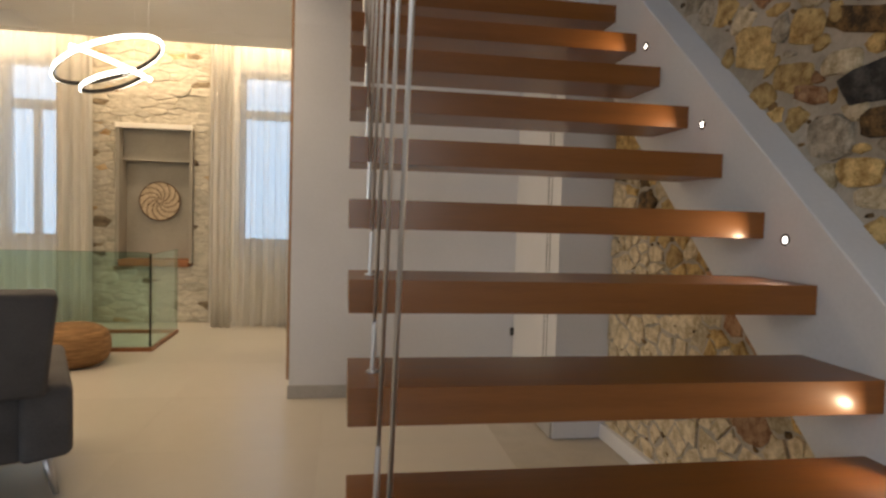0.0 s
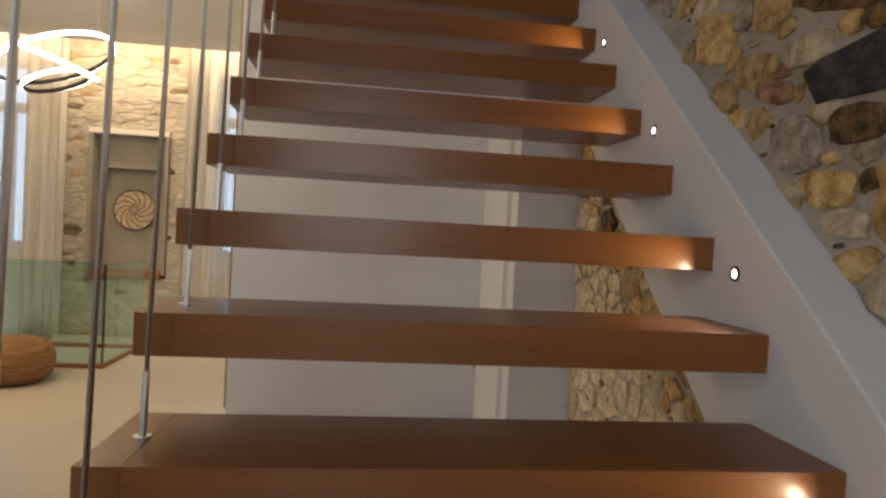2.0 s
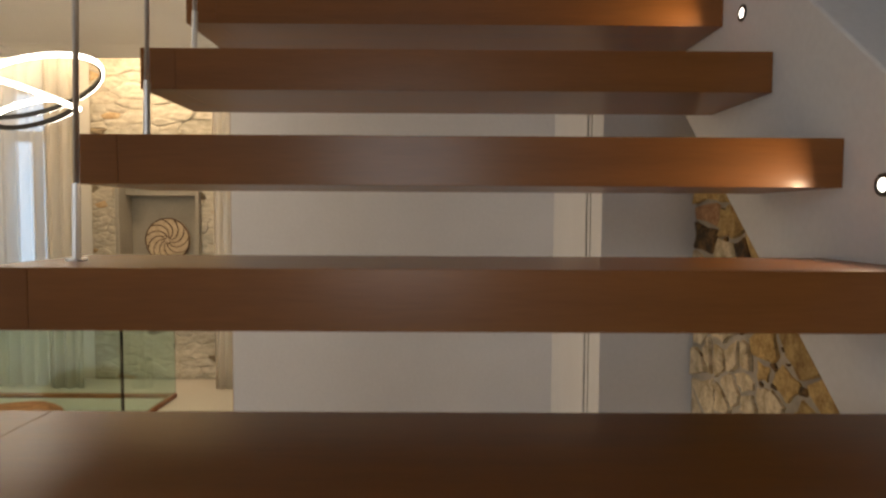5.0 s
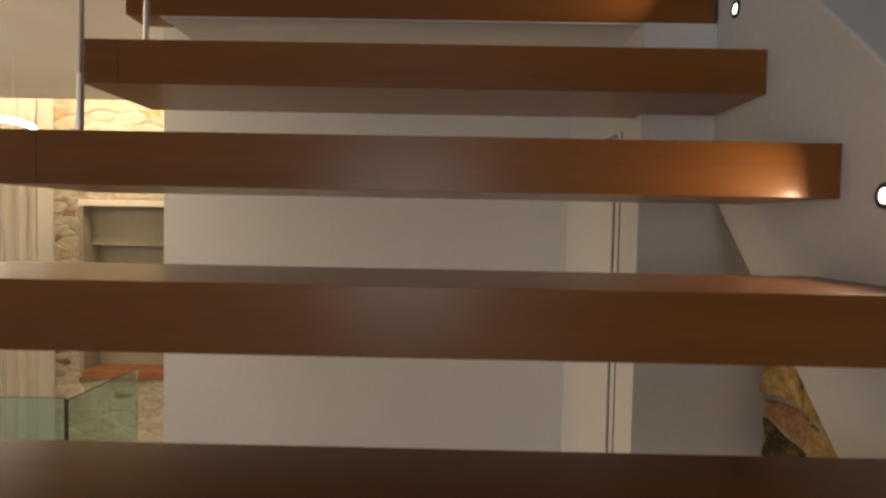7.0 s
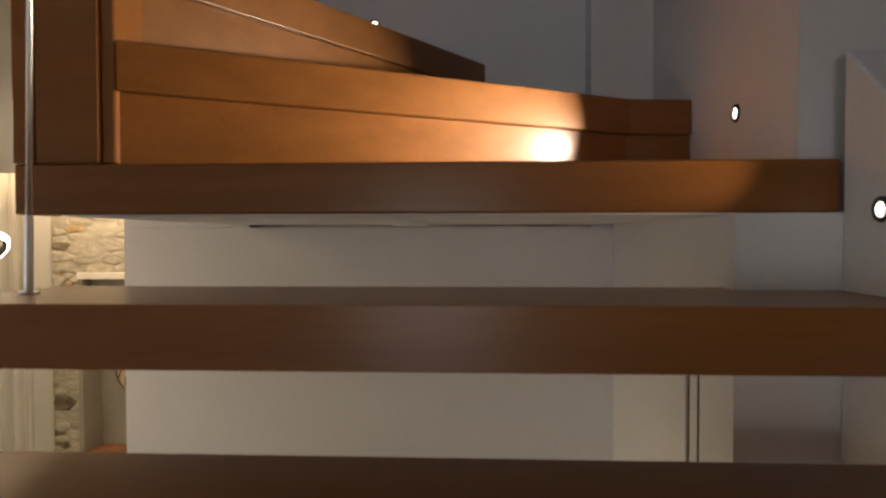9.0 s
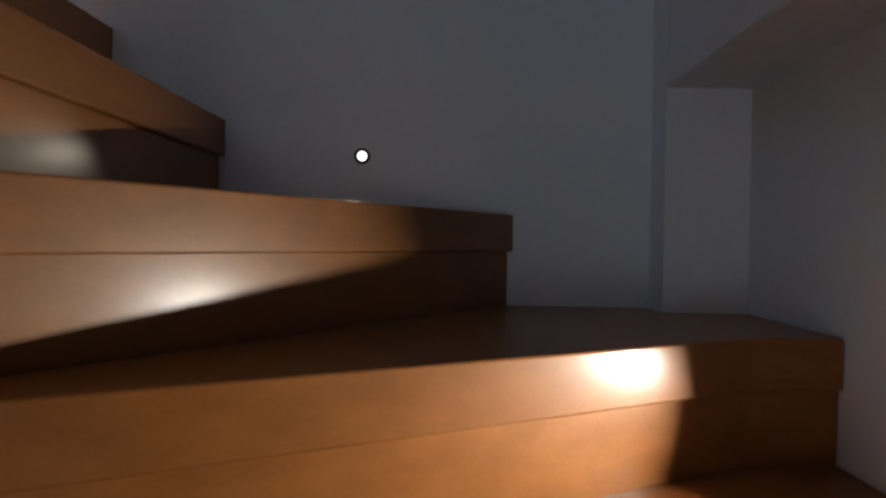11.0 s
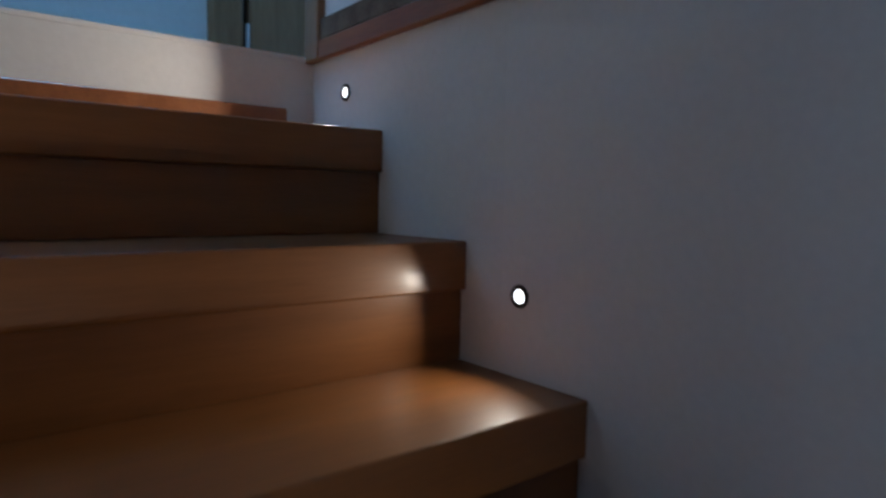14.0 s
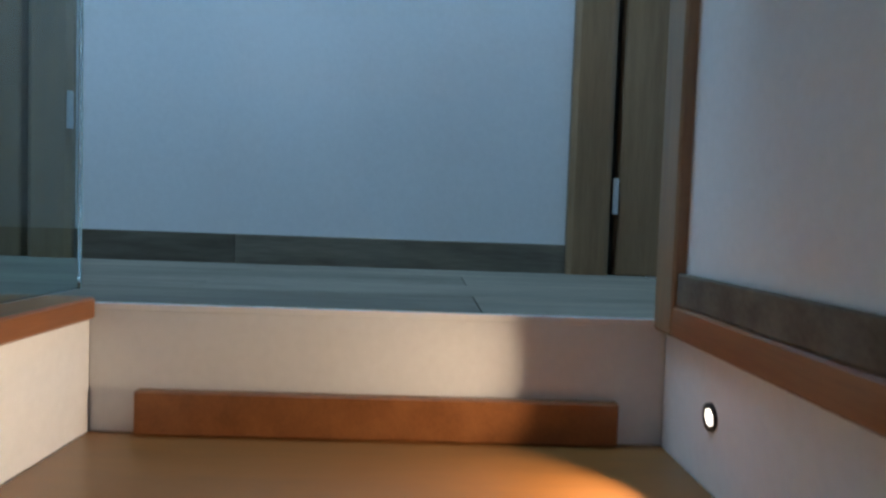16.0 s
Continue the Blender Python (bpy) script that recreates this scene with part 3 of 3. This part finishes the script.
def curtain(x0, x1, y, material, folds, amp, label, category, z0=0.012, z1=2.60, seed=0):
    rnd = random.Random(seed)
    bm = bmesh.new()
    nx, nz = folds * 10, 9
    ph = [rnd.uniform(-0.9, 0.9) for _ in range(folds + 2)]
    for i in range(nx + 1):
        f = i / nx
        a = f * folds
        for j in range(nz + 1):
            g = j / nz
            w = amp * (1.15 - 0.45 * g)
            dy = w * math.sin(2 * math.pi * a + ph[int(a)] * 0.25 * (1 - g)) + 0.3 * w * math.sin(4.3 * a + ph[0] * 3)
            dx = 0.25 * amp * math.sin(2 * math.pi * a * 2 + ph[1])
            bm.verts.new((x0 + (x1 - x0) * f + dx, y + dy, z0 + (z1 - z0) * g))
    bm.verts.ensure_lookup_table()
    for i in range(nx):
        for j in range(nz):
            a = i * (nz + 1) + j
            bm.faces.new((bm.verts[a], bm.verts[a + nz + 1], bm.verts[a + nz + 2], bm.verts[a + 1]))
    bmesh.ops.solidify(bm, geom=list(bm.faces), thickness=0.002)
    ob = part("curtain", bm, material, smooth=True)
    return tagged(ob, label, category, "window curtains")


curtain(-4.25, -3.42, 4.74, SHEER, 8, 0.022, "white sheer curtain hanging to the floor", "curtain", seed=1)
curtain(-3.45, -3.20, 4.68, DRAPE, 3, 0.018, "cream drape hanging to the floor", "curtain", seed=2)
curtain(-4.62, -4.24, 4.68, DRAPE, 4, 0.028, "cream drape hanging to the floor", "curtain", seed=3)
curtain(-2.04, -1.44, 4.74, SHEER, 6, 0.050, "white sheer curtain hanging to the floor", "curtain", seed=4)
curtain(-2.225, -2.06, 4.66, DRAPE, 3, 0.014, "cream drape hanging to the floor", "curtain", seed=5)
for a, b in ((-4.7, -3.15), (-2.27, -1.40)):
    tr = part("curtain_rail", box(a, b, 4.66, 4.76, 2.601, 2.619, 0.002), WHITE)
    tagged(tr, "white curtain rail in the ceiling cove", "curtain rail")

# glass balustrade round the well
well = empty("glass_balustrade")
for bx in (box(-4.6, -2.463, 3.770, 3.780, 0.03, 0.703), box(-2.460, -2.450, 3.783, 4.50, 0.03, 0.690)):
    p = part("pane", bx, GREEN_GLASS, well, "green-tinted glass pane")
    p.visible_shadow = False
part("edge", box(-2.4625, -2.4605, 3.769, 3.781, 0.03, 0.703), EDGE_GLASS, well, "dark polished glass corner")
part("edge", box(-2.4602, -2.4498, 3.783, 4.50, 0.6902, 0.6925), EDGE_GLASS, well, "dark polished glass edge")
part("edge", box(-4.6, -2.463, 3.770, 3.780, 0.7032, 0.7052), EDGE_GLASS, well, "dark polished glass edge")
part("base_trim", box(-4.6, -2.440, 3.755, 3.795, 0, 0.029, 0.003), WOOD_TRIM, well, "wooden base trim")
part("base_trim", box(-2.475, -2.440, 3.7955, 4.50, 0, 0.029, 0.003), WOOD_TRIM, well, "wooden base trim")
part("base_trim", box(-4.6, -2.4755, 4.46, 4.50, 0, 0.029, 0.003), WOOD_TRIM, well, "wooden base trim")
tagged(well, "green-tinted glass balustrade with a wooden base", "balustrade")

# woven pouf
bm = bmesh.new()
bmesh.ops.create_uvsphere(bm, u_segments=48, v_segments=20, radius=1)
for v in bm.verts:
    x, y, z = v.co
    s = 1.0 / max(abs(x) ** 3 + abs(y) ** 3, 1e-3) ** (1 / 3) if abs(x) + abs(y) > 0.05 else 1
    s = 1 + (s - 1) * 0.55
    zz = math.copysign(abs(z) ** 0.75, z)
    v.co = (x * s * 0.27, y * s * 0.24, 0.125 + zz * 0.125 + 0.005 * math.sin(40 * zz))
pouf = part("pouf", bm, JUTE, smooth=True)
pouf.matrix_basis = pose(-2.86, 3.38, 0.0, 0, 0, 22)
tagged(pouf, "brown woven jute floor pouf", "pouf")

# sofa end
sofa = empty("sofa")
bm = box(-3.35, -2.125, 1.28, 1.45, 0.385, 0.735, 0.020, 3)
for v in bm.verts:
    v.co.y += (v.co.z - 0.3) * -0.22
    v.co.x += (v.co.z - 0.385) * 0.10
    v.co.z += (v.co.x + 2.1) * -0.03 * (v.co.z > 0.6)
sofa_back = part("back", bm, SOFA, sofa, smooth=True)
bm = box(-2.20, -2.040, 1.30, 2.05, 0.155, 0.415, 0.022, 3)
for v in bm.verts:
    if v.co.x > -2.1:
        v.co.x += 0.022 * math.sin((v.co.z - 0.155) / 0.26 * math.pi) - 0.012
    v.co.z += (v.co.x + 2.2) * 0.10 * (v.co.z < 0.3)
part("armrest", bm, SOFA, sofa, smooth=True)
part("base", box(-3.4, -2.19, 1.32, 2.05, 0.16, 0.384, 0.015, 2), SOFA, sofa, smooth=True)
part("seat_cushion", box(-3.35, -2.205, 1.49, 2.06, 0.386, 0.47, 0.03, 3), SOFA, sofa, smooth=True)
part("piping", tube([(-3.33, 1.300, 0.385), (-2.6, 1.300, 0.385), (-2.20, 1.300, 0.385)], 0.004, 0.004), SOFA, sofa_back)
for x, y in ((-2.13, 1.42), (-2.13, 1.96), (-3.3, 1.42), (-3.3, 1.96)):
    bm = bmesh.new()
    bmesh.ops.create_cone(bm, cap_ends=True, segments=14, radius1=0.010, radius2=0.022, depth=0.16, matrix=Matrix.Translation((x, y, 0.08)))
    for v in bm.verts:
        v.co.x += (0.16 - v.co.z) * 0.22
    part("leg", bm, STEEL, sofa, "slanted metal leg", smooth=True)
sofa.matrix_basis = Matrix.Translation((-2.005, 1.34, 0)) @ pose(0, 0, 0, 0, 0, 24) @ Matrix.Translation((2.045, -1.30, 0))
tagged(sofa, "dark grey upholstered sofa on slim metal legs", "sofa")

# pendant: a looping light band
pend = empty("pendant_lamp")


def loop(cx, cy, cz, r, tilt_x, tilt_y, a0=0, a1=360, k=64):
    m = pose(cx, cy, cz, tilt_x, tilt_y, 0)
    return [tuple(m @ Vector((r * math.cos(radians(a0 + (a1 - a0) * i / k)), r * math.sin(radians(a0 + (a1 - a0) * i / k)), 0))) for i in range(k + (0 if a1 - a0 == 360 else 1))]


def light_band(points, closed, centre):
    out = []
    for x, y, z in points:
        d = Vector((x - centre[0], y - centre[1], 0))
        d = d.normalized() * 0.009 if d.length > 1e-3 else Vector((0, -0.009, 0))
        out.append((x + d.x, y + d.y, z))
    housing = part("housing", tube(points, 0.011, 0.0235, closed), BLACK, pend, "dark grey metal housing")
    part("led_band", tube(out, 0.006, 0.022, closed), LED, housing, "glowing white light band")


PX, PY, PZ = -2.500, 3.1, 1.880
light_band(loop(PX, PY, PZ, 0.305, -1.5, -25), True, (PX, PY))
strip = [(-2.635 + 0.385 * f, PY - 0.20 + 0.16 * f, 1.905 - 0.135 * f + 0.012 * math.sin(3.1 * f)) for f in [i / 24 for i in range(25)]]
light_band(strip, False, (PX, PY + 3))
light_band(loop(-2.462, PY - 0.05, 1.752, 0.170, 2, -22, 30, 330), False, (-2.462, PY - 0.05))
for x, y, z in ((-2.62, 2.905, 1.918), (-2.27, 3.05, 1.785), (-2.45, 3.39, 1.885)):
    part("wire", rod((x, y, z), (x, y, 2.365), 0.0006, 6), STEEL, pend, "thin steel suspension wire")
part("canopy", rod((PX, PY, 2.340), (PX, PY, 2.3655), 0.05, 32), WHITE, pend, "round ceiling canopy")
tagged(pend, "looping ring pendant lamp with glowing light bands", "pendant lamp")

# niche in the stone wall: recess panels, sill and woven disc
NX0, NX1, NZ1, NZ0 = -3.055, -2.470, 1.715, 0.535
structure("wall_niche_back", box(NX0 - 0.02, NX1 + 0.02, 5.16, 5.30, NZ0 - 0.1, NZ1 + 0.1), NICHE, "taupe plaster niche back", "wall")
structure("wall_niche_head", box(NX0, NX1, 5.06, 5.159, 1.44, NZ1), NICHE, "taupe plaster niche head panel", "wall")
structure("trim_niche", box(NX0 - 0.035, NX1 + 0.03, 4.945, 5.02, NZ1, NZ1 + 0.045, 0.004), DRAPE, "pale timber lintel over the niche", "trim")
structure("trim_niche_side", box(NX0 - 0.03, NX0, 4.95, 5.16, NZ0, NZ1 - 0.001, 0.003), NICHE, "taupe plaster niche reveal", "trim")
structure("trim_niche_side_2", box(NX1, NX1 + 0.028, 4.95, 5.16, NZ0, NZ1 - 0.001, 0.003), NICHE, "taupe plaster niche reveal", "trim")
structure("sill_niche", box(NX0, NX1, 4.93, 5.159, NZ0 - 0.03, NZ0 + 0.03, 0.006), BRICK, "orange brick sill of the niche", "sill")
disc = empty("woven_wall_disc")
bm = bmesh.new()
bmesh.ops.create_cone(bm, cap_ends=True, segments=48, radius1=0.178, radius2=0.170, depth=0.014, matrix=pose(-2.765, 5.142, 1.085, 90))
basket = part("basket", bm, STRAW, disc)
for i in range(11):
    pts = []
    for j in range(12):
        r = 0.018 + 0.152 * j / 11
        a = 2 * math.pi * i / 11 + 1.25 * (j / 11) ** 1.2
        pts.append((-2.765 + r * math.cos(a), 5.132, 1.085 + r * math.sin(a)))
    part("rib", tube(pts, 0.0055, 0.006), BROWN, basket, "dark curved cane rib")
part("rim", tube(loop(-2.765, 5.134, 1.085, 0.174, 90, 0), 0.008, 0.008, True), BROWN, disc, "dark cane rim")
tagged(disc, "round woven disc with dark spiral ribs", "wall ornament")


# ---------------- stone walls ----------------
def cells(sites, weights, x0, x1, y0, y1):
    """Power cells of the sites, clipped to a rectangle."""
    pts = np.array(sites)
    wts = np.array(weights)
    out = []
    for i, p in enumerate(pts):
        poly = [(x0, y0), (x1, y0), (x1, y1), (x0, y1)]
        d = np.sum((pts - p) ** 2, axis=1)
        for j in np.argsort(d)[1:40]:
            q = pts[j]
            nx, ny = q - p
            c = (q @ q - p @ p - wts[j] + wts[i]) / 2
            res = []
            for a in range(len(poly)):
                s, e = poly[a], poly[(a + 1) % len(poly)]
                ds, de = nx * s[0] + ny * s[1] - c, nx * e[0] + ny * e[1] - c
                if ds <= 0:
                    res.append(s)
                if (ds < 0) != (de < 0):
                    f = ds / (ds - de)
                    res.append((s[0] + f * (e[0] - s[0]), s[1] + f * (e[1] - s[1])))
            poly = res
            if len(poly) < 3:
                break
        out.append(poly if len(poly) > 2 else None)
    return out


def stone_outline(poly, gap, rnd, rough):
    """Draws a cell in by the joint, cuts its corners and makes it uneven."""
    cx, cy = sum(p[0] for p in poly) / len(poly), sum(p[1] for p in poly) / len(poly)
    out = []
    k = len(poly)
    for i in range(k):
        a, b = poly[i], poly[(i + 1) % k]
        length = math.hypot(b[0] - a[0], b[1] - a[1])
        if length < 0.012:
            continue
        for f in ((0.06, 0.5, 0.94) if length > 0.05 else (0.15, 0.85)):
            x, y = a[0] + (b[0] - a[0]) * f, a[1] + (b[1] - a[1]) * f
            d = math.hypot(x - cx, y - cy)
            if d < 1e-5:
                continue
            s = max(0.35, 1 - gap / d) * (1 + rnd.uniform(-rough, rough))
            out.append((cx + (x - cx) * s, cy + (y - cy) * s))
    return out, cx, cy


def stone_verts(outline, cx, cy, depth, rnd):
    """Rings from the wall face outwards: (u, v, proud)."""
    tilt_u, tilt_v = rnd.uniform(-0.07, 0.07), rnd.uniform(-0.07, 0.07)
    rings = []
    for s, h in ((1.0, -0.008), (0.995, 0.6), (0.965, 0.95), (0.60, 1.0)):
        ring = []
        for x, y in outline:
            u, v = cx + (x - cx) * s, cy + (y - cy) * s
            hh = h if h < 0 else max(0.001, depth * h * (1 + rnd.uniform(-0.22, 0.22)) + (tilt_u * (u - cx) + tilt_v * (v - cy)) * (1 if s < 1 else 0.5))
            ring.append((u, v, hh))
        rings.append(ring)
    return rings


def stone_mesh(name, rings, place, material):
    verts, faces = [], []
    k = len(rings[0])
    for r in rings:
        verts += [place(*p) for p in r]
    for a in range(len(rings) - 1):
        for i in range(k):
            faces.append((a * k + i, a * k + (i + 1) % k, (a + 1) * k + (i + 1) % k, (a + 1) * k + i))
    faces.append(tuple((len(rings) - 1) * k + i for i in range(k)))
    me = bpy.data.meshes.new(name)
    me.from_pydata(verts, [], faces)
    bm = bmesh.new()
    bm.from_mesh(me)
    bmesh.ops.recalc_face_normals(bm, faces=bm.faces)
    bm.to_mesh(me)
    bm.free()
    me.materials.append(material)
    for p in me.polygons:
        p.use_smooth = len(p.vertices) == 4
    return me


def rubble(u0, u1, v0, v1, heroes, spacing, stretch, rnd, skip):
    """Sites of an uneven rubble wall; heroes: (u, v, half width, half height, turn, material)."""
    sites, weights, kinds = [], [], []
    tries = 0
    while tries < 14000:
        tries += 1
        u, v = rnd.uniform(u0, u1), rnd.uniform(v0, v1)
        if skip(u, v):
            continue
        r = spacing * rnd.choice((0.45, 0.6, 0.8, 1.0, 1.0, 1.3, 1.55))
        if any((u - hu) ** 2 / (hw + r * 0.22) ** 2 + (v - hv) ** 2 / (hh + r * 0.18) ** 2 < 1 for hu, hv, hw, hh, *_ in heroes):
            continue
        if all(((u - a) / stretch) ** 2 + (v - b) ** 2 > ((r + c) * 0.5) ** 2 for (a, b), c in zip(sites, weights)):
            sites.append((u, v))
            weights.append(r)
    return sites, weights


rnd = random.Random(11)
# along the stairs: u is y, v is z, on the plane x = 0.118
HEROES = [
    (0.350, 1.364, 0.150, 0.050, -5, 4),
    (0.435, 1.518, 0.129, 0.035, 18, 3),
    (0.292, 1.442, 0.074, 0.023, 2, 3),
    (0.370, 1.263, 0.067, 0.034, 4, 3),
    (0.639, 1.558, 0.061, 0.050, 17, 1),
    (0.849, 1.554, 0.094, 0.066, 15, 1),
    (0.677, 1.428, 0.080, 0.042, 13, 1),
    (0.604, 1.370, 0.063, 0.024, 17, 2),
    (0.530, 1.245, 0.079, 0.057, 7, 5),
    (0.429, 1.152, 0.069, 0.036, 3, 1),
    (0.380, 1.085, 0.058, 0.027, 4, 0),
    (0.237, 1.129, 0.086, 0.077, 3, 1),
    (0.234, 0.971, 0.095, 0.041, 3, 0),
    (0.181, 1.028, 0.044, 0.019, 5, 3),
    (0.502, 1.430, 0.065, 0.031, 4, 0),
    (0.161, 0.854, 0.036, 0.038, -11, 2),
]


def behind_band(u, v):
    z = SLOPE * u + 0.525
    return z - 0.33 < v < z + 0.10


def off_wall(u, v):
    z = SLOPE * u + 0.525
    return behind_band(u, v) or v > z + 1.15 or v < z - 2.1


wall = structure("wall_stone", box(0.118, 0.42, -4.6, 1.823, 0, 6.0), MORTAR, "rubble stone wall with wide mortar joints", "wall")
sites, radii = rubble(-0.35, 1.80, 0.0, 2.6, HEROES, 0.092, 1.3, rnd, off_wall)
blockers = []
for hu, hv, hw, hh, turn, kind in HEROES:
    c, s = math.cos(radians(turn)), math.sin(radians(turn))
    blockers += [(hu + f * (c * hw * math.cos(q) - s * hh * math.sin(q)), hv + f * (s * hw * math.cos(q) + c * hh * math.sin(q))) for f in (0.92, 0.4) for q in [math.pi * i / 7 for i in range(14)]]
polys = cells([(u / 1.3, v) for u, v in sites + blockers], [r * r * 0.12 for r in radii] + [0.0] * len(blockers), -0.40 / 1.3, 1.82 / 1.3, 0.0, 2.7)[:len(sites)]
kept = []
structure("baseboard_stone", box(0.088, 0.1175, -4.6, 1.823, 0.0005, 0.072, 0.003), WHITE, "white kerb at the foot of the stone wall", "skirting")
PICK = (0, 1, 0, 1, 3, 1, 1, 5, 0, 1, 2, 1, 1, 5, 1, 0, 2, 1, 0, 3)
made = 0


def on_stairs(u, v, h):
    return (0.118 - h, u, v)


def ellipse(hu, hv, hw, hh, turn, k, rough):
    res = []
    for i in range(k):
        a = 2 * math.pi * i / k
        x = hw * math.copysign(abs(math.cos(a)) ** 0.62, math.cos(a)) * (1 + rnd.uniform(-rough, rough))
        y = hh * math.copysign(abs(math.sin(a)) ** 0.62, math.sin(a)) * (1 + rnd.uniform(-rough, rough))
        c, s = math.cos(radians(turn)), math.sin(radians(turn))
        res.append((hu + c * x - s * y, hv + s * x + c * y))
    return res


for hu, hv, hw, hh, turn, kind in HEROES:
    o = ellipse(hu, hv, hw, hh, turn, 15, 0.13)
    part_ob = new("stone", stone_mesh("stone", stone_verts(o, hu, hv, 0.012, rnd), on_stairs, STONES[kind]))
    part_ob.parent = wall
for poly in polys:
    if poly is None:
        continue
    poly = [(x * 1.3, y) for x, y in poly]
    outline, cx, cy = stone_outline(poly, 0.004 + 0.010 * rnd.random(), rnd, 0.16)
    size = max(math.hypot(x - cx, y - cy) for x, y in outline)
    if size > 0.3 or len(outline) < 4 or off_wall(cx, cy):
        continue
    kept.append((abs(cy - SLOPE * cx - 0.9), outline, cx, cy))
kept.sort(key=lambda s: s[0])
rest = [[], []]
for near, outline, cx, cy in kept:
    rings = stone_verts(outline, cx, cy, 0.003 + 0.008 * rnd.random(), rnd)
    if made < 280:
        ob = new("stone", stone_mesh("stone", rings, on_stairs, STONES[rnd.choice(PICK)]))
        ob.parent = wall
        made += 1
    else:
        k, base = len(outline), len(rest[0])
        for ring in rings:
            rest[0] += [on_stairs(*p) for p in ring]
        for a in range(3):
            for i in range(k):
                rest[1].append((base + a * k + i, base + a * k + (i + 1) % k, base + (a + 1) * k + (i + 1) % k, base + (a + 1) * k + i))
        rest[1].append(tuple(base + 3 * k + i for i in range(k)))
if rest[0]:
    me = bpy.data.meshes.new("stones")
    me.from_pydata(rest[0], [], rest[1])
    me.materials.append(STONES[0])
    ob = new("stones", me)
    ob.parent = wall
    tagged(ob, kind="stuff")

# small chips pressed into the mortar
chips = [[], []]
for _ in range(420):
    u, v = rnd.uniform(-0.3, 1.78), rnd.uniform(0.1, 2.5)
    if off_wall(u, v) or any((u - hu) ** 2 / hw ** 2 + (v - hv) ** 2 / hh ** 2 < 1.3 for hu, hv, hw, hh, *_ in HEROES):
        continue
    w = 0.006 + 0.014 * rnd.random() ** 2
    o = ellipse(u, v, w, w * rnd.uniform(0.35, 0.7), rnd.uniform(-25, 35), 7, 0.25)
    rings = stone_verts(o, u, v, 0.005, rnd)
    base = len(chips[0])
    for ring in rings:
        chips[0] += [on_stairs(*p) for p in ring]
    for q in range(3):
        for i in range(7):
            chips[1].append((base + q * 7 + i, base + q * 7 + (i + 1) % 7, base + (q + 1) * 7 + (i + 1) % 7, base + (q + 1) * 7 + i))
    chips[1].append(tuple(base + 21 + i for i in range(7)))
me = bpy.data.meshes.new("stone_chips")
me.from_pydata(chips[0], [], chips[1])
me.materials.append(STONES[3])
ob = new("stone_chips", me)
ob.parent = wall
tagged(ob, kind="stuff")

# the pale stone panel of the living room: u is x, v is z, on the plane y = 4.985
panel_cut = (NX0 - 0.035, NX1 + 0.03, NZ0 - 0.03, NZ1 + 0.045)
stone_panel = empty("stone_panel")
for nm, b in (("mortar_bed", box(-3.281, panel_cut[0], 4.985, 5.29, 0, 2.62)), ("mortar_bed", box(panel_cut[1], -2.304, 4.985, 5.29, 0, 2.62)),
              ("mortar_bed", box(panel_cut[0], panel_cut[1], 4.985, 5.29, panel_cut[3], 2.62)), ("mortar_bed", box(panel_cut[0], panel_cut[1], 4.985, 5.29, 0, panel_cut[2]))):
    part(nm, b, PALE_MORTAR, stone_panel)


def anywhere(u, v):
    return False


def stone_field(x0, x1, z0, z1, spacing, stretch, limit):
    """Fills one stretch of the panel with irregular pale stones."""
    sites, radii = rubble(x0, x1, z0, z1, [], spacing, stretch, rnd, anywhere)
    polys = cells([(u / stretch, v) for u, v in sites], [r * r * 0.16 for r in radii], x0 / stretch, x1 / stretch, z0, z1)
    count = 0
    for poly in polys:
        if poly is None or count >= limit:
            continue
        poly = [(x * stretch, y) for x, y in poly]
        outline, cx, cy = stone_outline(poly, 0.002 + 0.010 * rnd.random() ** 2, rnd, 0.14)
        outline = [(min(max(x, x0 + 0.002), x1 - 0.002), min(max(y, z0 + 0.001), z1)) for x, y in outline]
        if len(outline) < 4:
            continue
        ob = new("stone", stone_mesh("stone", stone_verts(outline, cx, cy, 0.002 + 0.006 * rnd.random(), rnd), on_panel, PALE_STONES[rnd.choice((0, 0, 0, 1, 0, 1, 0, 2, 0, 1, 0, 0, 1, 3, 0, 0))]))
        ob.parent = stone_panel
        count += 1


def on_panel(u, v, h):
    return (u, 4.985 - h, v)


stone_field(-3.279, panel_cut[0], panel_cut[2], panel_cut[3], 0.070, 1.9, 80)
stone_field(panel_cut[1], -2.306, panel_cut[2], panel_cut[3], 0.068, 1.9, 80)
stone_field(-3.279, -2.306, panel_cut[3], 2.42, 0.086, 2.7, 90)
stone_field(-3.279, -2.306, 0.0, panel_cut[2], 0.084, 2.3, 90)
tagged(stone_panel, "pale rubble stone wall panel with a niche", "stone panel", kind="structure")

# ---------------- floor tiles ----------------
tile_mesh = mesh_of("tile", box(0.0003, 0.7997, 0.0003, 0.7997, -0.006, 0.0), FLOOR)
for i in range(8):
    for j in range(12):
        x, y = -6.0 + 0.8 * i, -4.6 + 0.8 * j
        if x > -0.4 or y + 0.8 > 5.3:
            continue
        ob = new("tile", tile_mesh)
        ob.location = (x, y, 0)
        ob.parent = floor
long_mesh = mesh_of("tile", box(0.0005, 0.1720, 0.001, 0.899, -0.006, 0.0), TILE_WOOD)
for i in range(4):
    for j in range(5):
        x, y = -2.652 + 0.1725 * i, -0.3 + 0.45 * (i % 2) + 0.9 * j - 0.45
        if y + 0.9 > 3.69 or y < 0.0:
            continue
        ob = new("tile", long_mesh)
        ob.location = (x, y, LAND_Z)
        ob.parent = land_tiles
